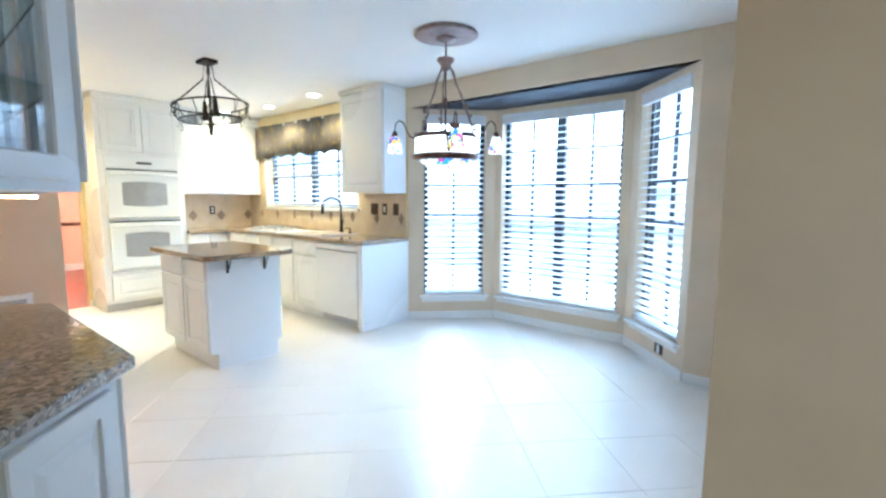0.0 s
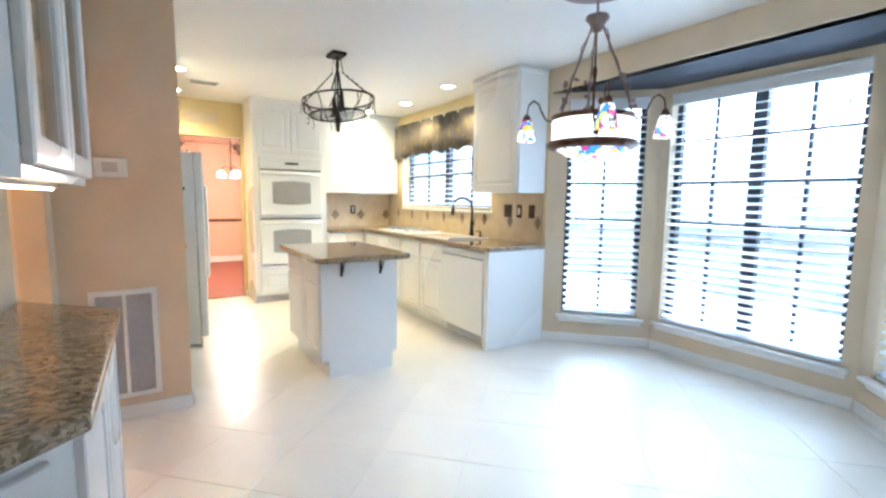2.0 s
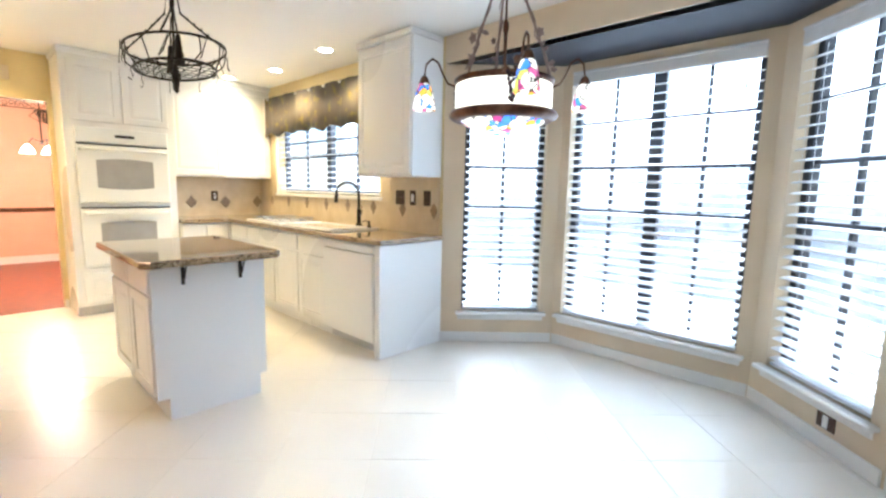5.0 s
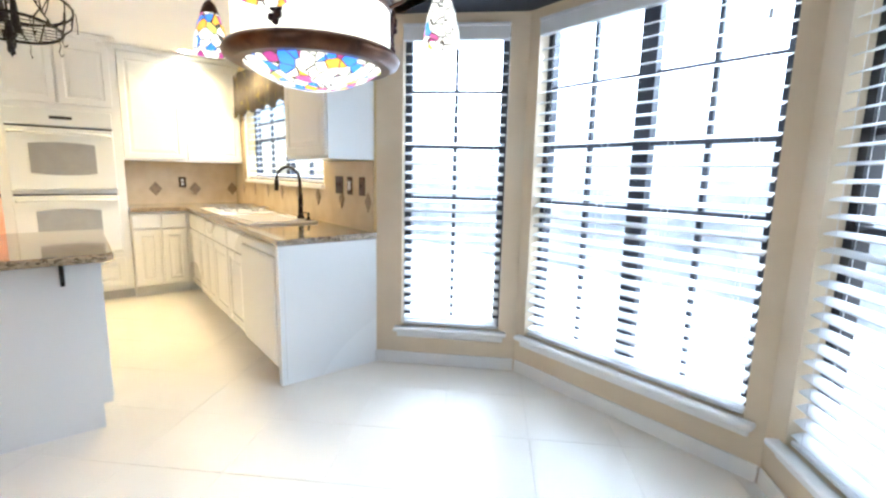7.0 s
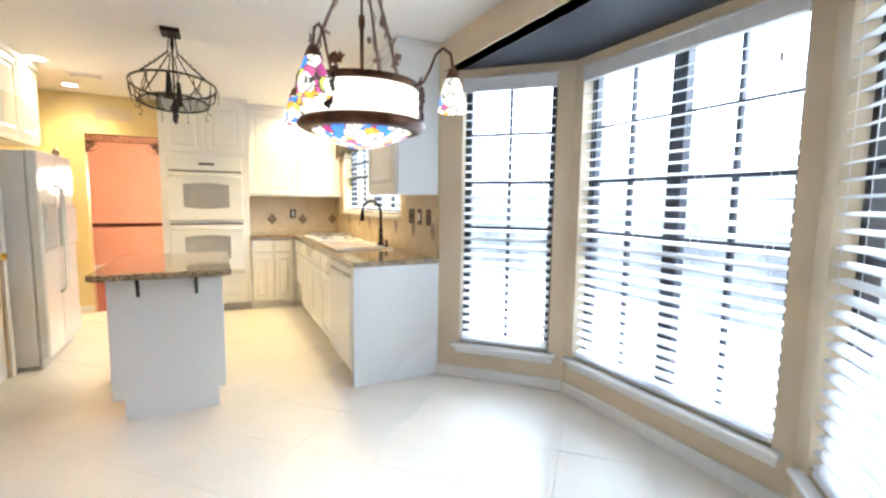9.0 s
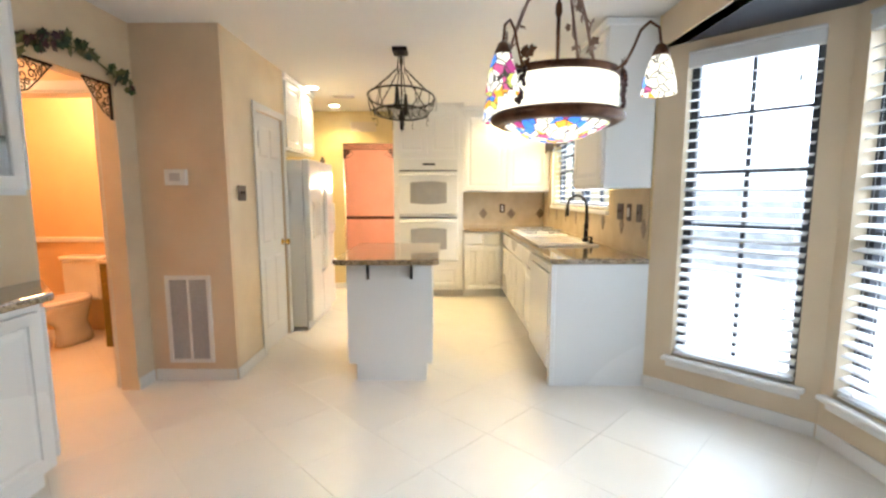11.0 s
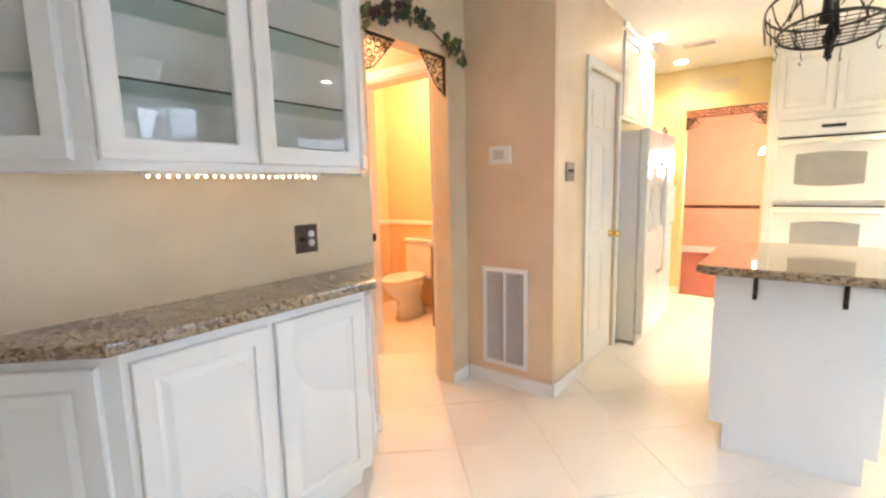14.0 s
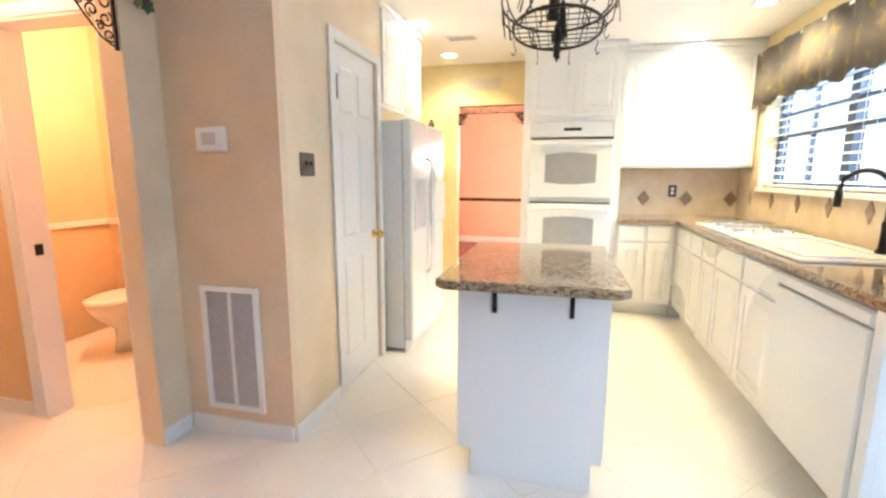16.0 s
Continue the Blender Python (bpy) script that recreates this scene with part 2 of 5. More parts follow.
M_GREY = mat("grey_filter_mesh", (0.56, 0.55, 0.55), 0.7, color2=(0.50, 0.49, 0.49), scale=50, fine=300, bump=0.1)
M_SPLASH = mat("beige_backsplash_tile", (0.66, 0.55, 0.38), 0.25, color2=(0.58, 0.47, 0.31), scale=6, fine=60, bump=0.03)
M_DIAMOND = mat("brown_stone_diamond_tile", (0.30, 0.22, 0.14), 0.4, color2=(0.20, 0.14, 0.09), scale=40)
M_PORC = mat("white_porcelain", (0.82, 0.80, 0.77), 0.08, scale=5, coat=0.4)
M_OLIVE = mat("olive_stained_wood", (0.24, 0.18, 0.035), 0.4, color2=(0.16, 0.12, 0.025), scale=12)
M_LEAF = mat("green_silk_ivy_leaf", (0.035, 0.075, 0.02), 0.6, color2=(0.015, 0.035, 0.012), scale=18)
M_LEAF2 = mat("yellowish_silk_ivy_leaf", (0.16, 0.16, 0.05), 0.55, color2=(0.10, 0.09, 0.03), scale=18)
M_LEAF3 = mat("burgundy_silk_leaf", (0.09, 0.03, 0.03), 0.55, color2=(0.05, 0.015, 0.02), scale=18)
M_VALANCE = mat("grey_brown_floral_fabric", (0.115, 0.10, 0.085), 0.85, color2=(0.22, 0.17, 0.055), scale=11, fine=300, bump=0.15, contrast=(0.34, 0.46))
M_SHELF = glass_mat("greenish_shelf_glass", (0.86, 0.95, 0.92))
M_SHELFEDGE = mat("dark_green_glass_edge", (0.012, 0.03, 0.028), 0.1, scale=10)
M_LED = glow_mat("warm_light_string_bulb", (1.0, 0.55, 0.22), 12)
M_DOWN = glow_mat("lit_downlight_lens", (1.0, 0.86, 0.6), 22)
M_STAIN = stained_mat("stained_glass_with_fruit_colours", (0.85, 0.8, 0.62), 0.7, 24)
M_STAINS = stained_mat("stained_glass_small_shade", (0.85, 0.8, 0.66), 0.6, 30)
M_OPAL = mat("cream_opal_lamp_glass", (0.85, 0.8, 0.66), 0.25, scale=16, glow=0.75, glow_color=(1.0, 0.92, 0.72))
M_PEND = glow_mat("lit_frosted_pendant_glass", (1.0, 0.93, 0.8), 5)
M_OUT = outside_mat()
M_GROUND = mat("pale_concrete_patio", (0.55, 0.54, 0.52), 0.8, scale=2, fine=60, bump=0.1)
M_STEEL = mat("brushed_grey_steel", (0.45, 0.45, 0.45), 0.3, 0.9, scale=30)
M_LIVING = mat("brown_tan_wall_paint", (0.43, 0.285, 0.135), 0.6, color2=(0.40, 0.26, 0.12), scale=3, fine=80, bump=0.04)
M_CARPET = mat("beige_carpet", (0.42, 0.35, 0.26), 0.95, scale=40, fine=300, bump=0.4)


# ---- building helpers ----
def bbox(bm, x0, x1, y0, y1, z0, z1, bev=0.0, seg=1):
    x0, x1, y0, y1, z0, z1 = min(x0, x1), max(x0, x1), min(y0, y1), max(y0, y1), min(z0, z1), max(z0, z1)
    vs = [bm.verts.new(p) for p in ((x0, y0, z0), (x1, y0, z0), (x1, y1, z0), (x0, y1, z0), (x0, y0, z1), (x1, y0, z1), (x1, y1, z1), (x0, y1, z1))]
    fs = [bm.faces.new([vs[i] for i in q]) for q in ((3, 2, 1, 0), (4, 5, 6, 7), (0, 1, 5, 4), (1, 2, 6, 5), (2, 3, 7, 6), (3, 0, 4, 7))]
    if bev:
        es = {e for f in fs for e in f.edges}
        bmesh.ops.bevel(bm, geom=list(es), offset=bev, segments=seg, affect="EDGES", profile=0.5)
    return bm


def prism(bm, pts, z0, z1, bev=0.0, seg=2):
    """An upright block over a polygon in plan, given anticlockwise."""
    lo = [bm.verts.new((x, y, z0)) for x, y in pts]
    hi = [bm.verts.new((x, y, z1)) for x, y in pts]
    n = len(pts)
    fs = [bm.faces.new(hi), bm.faces.new(lo[::-1])]
    for i in range(n):
        fs.append(bm.faces.new((lo[i], lo[(i + 1) % n], hi[(i + 1) % n], hi[i])))
    if bev:
        es = {e for f in fs[:2] for e in f.edges}
        bmesh.ops.bevel(bm, geom=list(es), offset=bev, segments=seg, affect="EDGES", profile=0.5)
    return bm


def lathe(bm, prof, n=32, centre=(0, 0, 0), axis="z"):
    """A turned shape from (radius, height) rows."""
    rings = []
    for r, h in prof:
        ring = []
        for i in range(n):
            a = 2 * math.pi * i / n
            p = (r * math.cos(a), r * math.sin(a), h)
            if axis == "x":
                p = (h, p[0], p[1])
            elif axis == "y":
                p = (p[0], h, p[1])
            ring.append(bm.verts.new((p[0] + centre[0], p[1] + centre[1], p[2] + centre[2])))
        rings.append(ring)
    for a, b in zip(rings, rings[1:]):
        for i in range(n):
            f = bm.faces.new((a[i], a[(i + 1) % n], b[(i + 1) % n], b[i]))
            f.smooth = True
    if prof[0][0] > 1e-5:
        bm.faces.new(rings[0][::-1])
    if prof[-1][0] > 1e-5:
        bm.faces.new(rings[-1])
    bmesh.ops.recalc_face_normals(bm, faces=bm.faces[:])
    return bm


def tube(bm, pts, r=0.006, n=8, closed=False):
    """A round rod along points."""
    pts = [Vector(p) for p in pts]
    rings = []
    k = len(pts)
    for i, p in enumerate(pts):
        a = pts[(i - 1) % k] if closed or i else p
        b = pts[(i + 1) % k] if closed or i < k - 1 else p
        d = (b - a).normalized()
        up = Vector((0, 0, 1)) if abs(d.z) < 0.95 else Vector((1, 0, 0))
        s = d.cross(up).normalized()
        t = s.cross(d)
        rings.append([bm.verts.new(p + r * (math.cos(2 * math.pi * j / n) * s + math.sin(2 * math.pi * j / n) * t)) for j in range(n)])
    for i in range(k if closed else k - 1):
        a, b = rings[i], rings[(i + 1) % k]
        for j in range(n):
            f = bm.faces.new((a[j], a[(j + 1) % n], b[(j + 1) % n], b[j]))
            f.smooth = True
    if not closed:
        bm.faces.new(rings[0][::-1])
        bm.faces.new(rings[-1])
    return bm


def ring_pts(cx, cy, z, r, n=24):
    return [(cx + r * math.cos(2 * math.pi * i / n), cy + r * math.sin(2 * math.pi * i / n), z) for i in range(n)]


def ball(bm, c, r, sub=1):
    bmesh.ops.create_icosphere(bm, subdivisions=sub, radius=r, matrix=Matrix.Translation(c))
    return bm


def part(name, bm, material, parent=None, label=""):
    me = bpy.data.meshes.new(name)
    bm.normal_update()
    bm.to_mesh(me)
    bm.free()
    me.materials.append(material)
    ob = new(name, me)
    if parent:
        ob.parent = parent
    if label:
        ob["label"] = label
    return ob


def thing(name, m, label, category, group="", kind=""):
    ob = new(name)
    ob.empty_display_size = 0.1
    ob.matrix_world = m
    return tagged(ob, label, category, group, kind)


def structure(name, bm, material, label, category):
    return tagged(part(name, bm, material), label, category, "", "structure")


def B():
    return bmesh.new()


def rect_rings(bm, rings, close=True):
    """Joins rectangles (x0, x1, z0, z1, y) in order into one skin; the last one is filled."""
    rs = [[bm.verts.new(p) for p in ((x0, y, z0), (x1, y, z0), (x1, y, z1), (x0, y, z1))] for x0, x1, z0, z1, y in rings]
    pairs = list(zip(rs, rs[1:])) + ([] if close else [(rs[-1], rs[0])])
    for p, q in pairs:
        for i in range(4):
            bm.faces.new((p[i], p[(i + 1) % 4], q[(i + 1) % 4], q[i]))
    if close:
        bm.faces.new(rs[-1])
        bm.faces.new(rs[0][::-1])
    return bm


def frame_shape(bm, x0, x1, z0, z1, w, y0, y1, bev=0.0):
    """A rectangular frame of width w between the depths y0 (front) and y1."""
    e = bev
    rings = [(x0, x1, z0, z1, y1), (x0, x1, z0, z1, y0 + e)]
    if e:
        rings += [(x0 + e, x1 - e, z0 + e, z1 - e, y0), (x0 + w - e, x1 - w + e, z0 + w - e, z1 - w + e, y0)]
    else:
        rings += [(x0 + w, x1 - w, z0 + w, z1 - w, y0)]
    if e:
        rings += [(x0 + w, x1 - w, z0 + w, z1 - w, y0 + e)]
    rings += [(x0 + w, x1 - w, z0 + w, z1 - w, y1)]
    rect_rings(bm, rings, close=False)
    bmesh.ops.recalc_face_normals(bm, faces=bm.faces[:])
    return bm


def wall_with_window(L, H, th, x0, x1, z0, z1):
    bm = bmesh.new()
    rect_rings(bm, [(0, L, 0, H, th), (0, L, 0, H, 0.0), (x0, x1, z0, z1, 0.0), (x0, x1, z0, z1, th)], close=False)
    bmesh.ops.recalc_face_normals(bm, faces=bm.faces[:])
    return bm


def wall_with_door(L, H, th, x0, x1, z1):
    """A wall along x with a doorway from the floor; its face lies at y=0, its thickness goes to +y."""
    bm = bmesh.new()
    pts = [(0, 0), (x0, 0), (x0, z1), (x1, z1), (x1, 0), (L, 0), (L, H), (0, H)]
    f = [bm.verts.new((x, 0, z)) for x, z in pts]
    k = [bm.verts.new((x, th, z)) for x, z in pts]
    bm.faces.new(f)
    bm.faces.new(k[::-1])
    for i in range(8):
        bm.faces.new((f[i], k[i], k[(i + 1) % 8], f[(i + 1) % 8]))
    bmesh.ops.recalc_face_normals(bm, faces=bm.faces[:])
    bmesh.ops.triangulate(bm, faces=[q for q in bm.faces if len(q.verts) > 4])
    return bm


def placed(ob, m):
    ob.matrix_world = m
    return ob


def boxes(*rows, bev=0.0):
    bm = bmesh.new()
    for r in rows:
        bbox(bm, *r, bev=bev)
    return bm


# ---- setting: floor, walls, ceiling ----
structure("subfloor", boxes((-4.6, 2.6, 0.9, 7.4, -0.12, -0.0025)), M_GROUT, "pale grout bed under the floor tiles", "floor")
structure("living_room_floor", boxes((2.6, 5.2, 0.9, 7.4, -0.12, 0.002)), M_CARPET, "plain beige carpet of the adjoining room", "floor")
structure("dining_floor", boxes((-8.2, -4.37, 1.6, 6.6, -0.12, 0.006)), M_REDWOOD, "dark red-brown floor of the dining room", "floor")
structure("ceiling", boxes((-4.6, 5.2, 0.9, 6.47, CEIL, CEIL + 0.1)), M_CEIL, "smooth white painted ceiling", "ceiling")
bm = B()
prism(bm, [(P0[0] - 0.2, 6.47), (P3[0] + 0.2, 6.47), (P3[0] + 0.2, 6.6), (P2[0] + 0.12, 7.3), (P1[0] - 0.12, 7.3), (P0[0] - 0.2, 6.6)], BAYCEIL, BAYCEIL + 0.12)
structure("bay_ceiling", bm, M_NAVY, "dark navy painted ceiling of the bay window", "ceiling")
structure("dining_ceiling", boxes((-8.2, -4.45, 1.6, 6.6, 2.6, 2.7)), M_CEIL, "white dining room ceiling", "ceiling")

# west wall with the opening to the dining room
AY0, AY1, AZ = 3.60, 4.335, 2.08
placed(structure("wall_west", wall_with_door(3.9, CEIL, 0.12, AY0 - 2.7, AY1 - 2.7, AZ), M_YELLOW, "soft yellow kitchen wall with an open doorway", "wall"), pose(WEST, 2.7, 0, 0, 0, 90))
# sink wall, with the kitchen window's opening
KX0, KX1, KZ0, KZ1 = -3.80, -1.78, 1.22, 2.2
placed(structure("wall_north", wall_with_window(P0[0] - WEST, CEIL, 0.15, KX0 - WEST, KX1 - WEST, KZ0, KZ1), M_YELLOW, "soft yellow kitchen wall with the sink window", "wall"), pose(WEST, SINK, 0))
structure("wall_bay_header", boxes((P0[0], P3[0], SINK + 0.003, SINK + 0.1, BAYCEIL, CEIL)), M_CREAM, "cream wall band above the bay window", "wall")
structure("wall_northeast", boxes((P3[0], 3.0, SINK, SINK + 0.15, 0, CEIL)), M_CREAM, "cream wall beside the bay window", "wall")
# south wall with the opening to the small hall
OX0, OX1, OZ = -0.865, -0.195, 2.08
placed(structure("wall_south", wall_with_door(1.72 - VENTX, CEIL, 0.12, 1.72 - OX1, 1.72 - OX0, OZ), M_TANP, "tan sponge-painted wall behind the hutch", "wall"), pose(1.72, SOUTH, 0, 0, 0, 180))
structure("wall_return_air", boxes((-1.1, VENTX, SOUTH - 0.12, PANTRY, 0, CEIL)), M_TAN, "tan sponge-painted wall with a return air grille", "wall")
DX0, DX1, DZ = -2.18, -1.585, 2.05
placed(structure("wall_pantry", wall_with_door(2.27 - 1.1, CEIL, 0.1, -1.1 - DX1, -1.1 - DX0, DZ), M_TANP, "pale tan wall with the pantry door", "wall"), pose(-1.1, PANTRY, 0, 0, 0, 180))
structure("wall_pantry_side", boxes((-2.27, -2.2, 2.75, PANTRY - 0.1, 0, CEIL)), M_TANP, "plain wall between pantry and refrigerator", "wall")
structure("wall_behind_fridge", boxes((WEST, -2.27, 2.70, 2.82, 0, CEIL)), M_YELLOW, "soft yellow wall behind the refrigerator", "wall")
# hall and bathroom behind the south wall
structure("wall_bath_partition", boxes((-1.03, -0.92, 0.95, 2.06, 0, CEIL), (-1.03, -0.92, 2.72, 2.77, 0, CEIL), (-1.03, -0.92, 2.06, 2.72, 2.04, CEIL)), M_BATH, "orange-lit partition with the bathroom doorway", "wall")
structure("wall_bath_back", boxes((-2.42, -2.3, 0.95, 2.75, 0, CEIL)), M_BATH, "warm yellow bathroom wall with a chair rail", "wall")
structure("wall_bath_side", boxes((-2.3, 0.6, 0.83, 0.95, 0, CEIL)), M_BATH, "warm yellow bathroom side wall", "wall")
structure("wall_bath_north", boxes((-2.3, -1.03, 2.64, 2.74, 0, CEIL)), M_BATH, "warm yellow bathroom wall", "wall")
structure("wall_hall_east", boxes((0.0, 0.12, 0.95, 2.77, 0, CEIL)), M_TANP, "plain tan wall of the small hall", "wall")
# adjoining room that the walk starts from
structure("wall_entry", boxes((2.30, 5.0, 4.3, 4.42, 0, CEIL)), M_LIVING, "brown tan wall end beside the entry", "wall")
structure("wall_nook_east", boxes((2.9, 3.02, 4.42, 6.46, 0, CEIL)), M_CREAM, "plain cream wall closing the breakfast nook", "wall")
structure("wall_living_east", boxes((5.0, 5.12, 0.95, 4.42, 0, CEIL)), M_LIVING, "plain brown tan wall of the adjoining room", "wall")
# Unseen wall; its opening is added only to hold the fill lamp.
structure("wall_living_south", boxes((1.72, 2.3, 0.83, 0.95, 0, CEIL), (4.6, 5.0, 0.83, 0.95, 0, CEIL), (2.3, 4.6, 0.83, 0.95, 0, 0.3), (2.3, 4.6, 0.83, 0.95, 2.2, CEIL)), M_LIVING, "plain brown tan wall of the adjoining room", "wall")
structure("wall_living_west", boxes((1.60, 1.72, 0.95, 2.77, 0, CEIL)), M_LIVING, "plain brown tan wall of the adjoining room", "wall")
# Fill lamp added out of view to brighten the entry wall.
living_fill = bpy.data.lights.new("living_fill_lamp", "AREA")
living_fill.shape, living_fill.size, living_fill.size_y, living_fill.energy, living_fill.color = "RECTANGLE", 2.25, 1.85, 13, (0.88, 0.94, 1.0)
new("living_fill_lamp", living_fill).matrix_world = look((3.45, 0.9, 1.25), (3.45, 3, 1.25))
# dining room
structure("wall_dining_west", boxes((-8.1, -8.0, 1.7, 6.5, 0, 2.6)), M_SALMON, "salmon painted dining room wall", "wall")
structure("wall_dining_south", boxes((-8.0, -4.45, 1.7, 1.82, 0, 2.6)), M_SALMON, "salmon painted dining room wall", "wall")
structure("wall_dining_north", boxes((-8.0, -4.45, 6.4, 6.52, 0, 2.6)), M_SALMON, "salmon painted dining room wall", "wall")
structure("dining_chair_rail", boxes((-8.0, -7.975, 1.82, 6.4, 0.82, 0.88), bev=0.006), M_COPPER, "dark brown chair rail on the salmon wall", "trim")
structure("dining_baseboard", boxes((-8.0, -7.98, 1.82, 6.4, 0, 0.12), bev=0.005), M_TRIM, "white baseboard under the salmon wall", "baseboard")


def bay_wall(name, a, b, margin0, margin1, label):
    """One side of the bay, from plan point a to b, with a window opening through it."""
    L = math.dist(a, b)
    ang = math.degrees(math.atan2(b[1] - a[1], b[0] - a[0]))
    m = pose(a[0], a[1], 0, 0, 0, ang)
    z0, z1 = 0.27, 2.25
    bm = wall_with_window(L, 2.5, 0.15, margin0, L - margin1, z0, z1)
    ob = structure(name, bm, M_CREAM, label, "wall")
    ob.matrix_world = m
    base = structure("baseboard", boxes((0.008, L - 0.008, -0.014, -0.001, 0, 0.085), bev=0.004), M_TRIM, "white baseboard along the bay", "baseboard")
    base.matrix_world = m
    return m, L


def blind_and_window(m, x0, x1, z0, z1, cols, label, centre_post, tilt, group):
    """A dark double-hung window unit in the opening, and the white slatted blind before it."""
    win = thing("window_unit", m, label, "window", group, "structure")
    fr = 0.045
    part("window_frame", frame_shape(B(), x0 + 0.001, x1 - 0.001, z0 + 0.001, z1 - 0.001, fr, 0.085, 0.145), M_FRAME, win)
    mid = z0 + (z1 - z0) * 0.445
    units = [(x0 + fr, x1 - fr)]
    if centre_post:
        c = (x0 + x1) / 2
        part("mullion", boxes((c - 0.045, c + 0.045, 0.084, 0.146, z0 + fr, z1 - fr)), M_FRAME, win)
        units = [(x0 + fr, c - 0.045), (c + 0.045, x1 - fr)]
    for a, b in units:
        part("meeting_rail", boxes((a, b, 0.088, 0.142, mid - 0.022, mid + 0.022), bev=0.004), M_FRAME, win)
        for i in range(1, cols):
            x = a + (b - a) * i / cols
            part("muntin", boxes((x - 0.011, x + 0.011, 0.1, 0.13, z0 + fr, z1 - fr)), M_FRAME, win)
        for k in (1, 2):
            z = mid + (z1 - fr - mid) * k / 3
            part("muntin", boxes((a, b, 0.101, 0.129, z - 0.011, z + 0.011)), M_FRAME, win)
        pane = part("pane", boxes((a, b, 0.113, 0.117, z0 + fr, z1 - fr)), M_GLASS, win)
        pane.visible_shadow = False
    blind = thing("window_blind", m, "white faux-wood slatted blind, lowered with open slats", "blind", group)
    part("valance", boxes((x0 + 0.004, x1 - 0.004, -0.012, 0.03, z1 - 0.1, z1 - 0.02), (x0 + 0.002, x1 - 0.002, -0.02, 0.03, z1 - 0.02, z1 - 0.002), bev=0.004), M_SLAT, blind)
    part("bottom_rail", boxes((x0 + 0.012, x1 - 0.012, 0.01, 0.065, z0 + 0.01, z0 + 0.032), bev=0.004), M_SLAT, blind)
    pitch = 0.0625
    n = int((z1 - 0.1 - z0 - 0.05) / pitch)
    sb = bmesh.new()
    w = x1 - x0 - 0.024
    rows = [(-0.031, -0.0015), (-0.016, 0.0015), (0.0, 0.0028), (0.016, 0.0015), (0.031, -0.0015)]
    top = [[sb.verts.new((sx * w / 2, y, z + 0.0016)) for y, z in rows] for sx in (-1, 1)]
    bot = [[sb.verts.new((sx * w / 2, y, z - 0.0016)) for y, z in rows] for sx in (-1, 1)]
    for i in range(4):
        sb.faces.new((top[0][i], top[1][i], top[1][i + 1], top[0][i + 1]))
        sb.faces.new((bot[0][i + 1], bot[1][i + 1], bot[1][i], bot[0][i]))
    for i in (0, 4):
        sb.faces.new((bot[0][i], bot[1][i], top[1][i], top[0][i]))
    for s in (0, 1):
        sb.faces.new([*top[s], *bot[s][::-1]])
    bmesh.ops.recalc_face_normals(sb, faces=sb.faces[:])
    first = part("slat", sb, M_SLAT, blind)
    for k in range(n):
        ob = first if k == 0 else new("slat", first.data)
        ob.parent = blind
        ob.matrix_basis = pose((x0 + x1) / 2, 0.038, z0 + 0.06 + k * pitch, tilt + random.uniform(-1.2, 1.2), 0, 0)
    for fx in (0.12, 0.88) if x1 - x0 < 0.9 else (0.08, 0.36, 0.64, 0.92):
        x = x0 + (x1 - x0) * fx
        bm = bmesh.new()
        tube(bm, [(x, 0.004, z0 + 0.02), (x, 0.004, z1 - 0.1)], 0.0012, 5)
        tube(bm, [(x, 0.072, z0 + 0.02), (x, 0.072, z1 - 0.1)], 0.0012, 5)
        part("ladder_cord", bm, M_SLAT, blind)
    cx = x1 - 0.1
    bm = tube(B(), [(cx, -0.004, z1 - 0.1), (cx + 0.004, -0.006, z1 - 0.24)], 0.0014, 5)
    cord = part("pull_cord", bm, M_SLAT, blind)
    part("tassel", lathe(B(), [(0.0, 0.0), (0.0075, -0.004), (0.0095, -0.04), (0.0, -0.043)], 10, (cx + 0.004, -0.006, z1 - 0.238)), M_GREY, cord)
    return win


def sill(m, x0, x1, z):
    s = structure("window_sill", boxes((x0 - 0.05, x1 + 0.05, -0.055, 0.012, z - 0.028, z), (x0 - 0.03, x1 + 0.03, -0.016, -0.001, z - 0.075, z - 0.028), bev=0.006), M_TRIM, "white painted window sill with apron", "sill")
    s.matrix_world = m


m1, L1 = bay_wall("wall_bay_west", P0, P1, 0.175, 0.115, "cream angled wall of the bay window")
m2, L2 = bay_wall("wall_bay_north", P1, P2, 0.08, 0.09, "cream middle wall of the bay window")
m3, L3 = bay_wall("wall_bay_east", P2, P3, 0.13, 0.10, "cream angled wall of the bay window")
for m, L, a, b, cols, post, tilt, lab in ((m1, L1, 0.175, 0.115, 2, False, 17, "narrow dark-framed double-hung window in the bay"), (m2, L2, 0.08, 0.09, 2, True, 17, "wide dark-framed twin double-hung window in the bay"), (m3, L3, 0.13, 0.10, 2, False, 13, "narrow dark-framed double-hung window in the bay")):
    blind_and_window(m, a, L - b, 0.27, 2.25, cols, lab, post, tilt, "bay windows")
    sill(m, a, L - b, 0.27)
mk = pose(KX0, SINK, 0)
blind_and_window(mk, 0, KX1 - KX0, KZ0, KZ1, 2, "dark-framed window above the kitchen sink", True, 7, "kitchen window")
structure("window_sill_kitchen", boxes((KX0 - 0.04, KX1 + 0.03, SINK - 0.035, SINK + 0.01, KZ0 - 0.035, KZ0), bev=0.005), M_TRIM, "white sill of the kitchen window", "sill")
structure("window_casing_kitchen", boxes((KX0 - 0.05, KX0, SINK - 0.014, SINK - 0.002, KZ0, KZ1), bev=0.003), M_TRIM, "white side casing of the kitchen window", "trim")

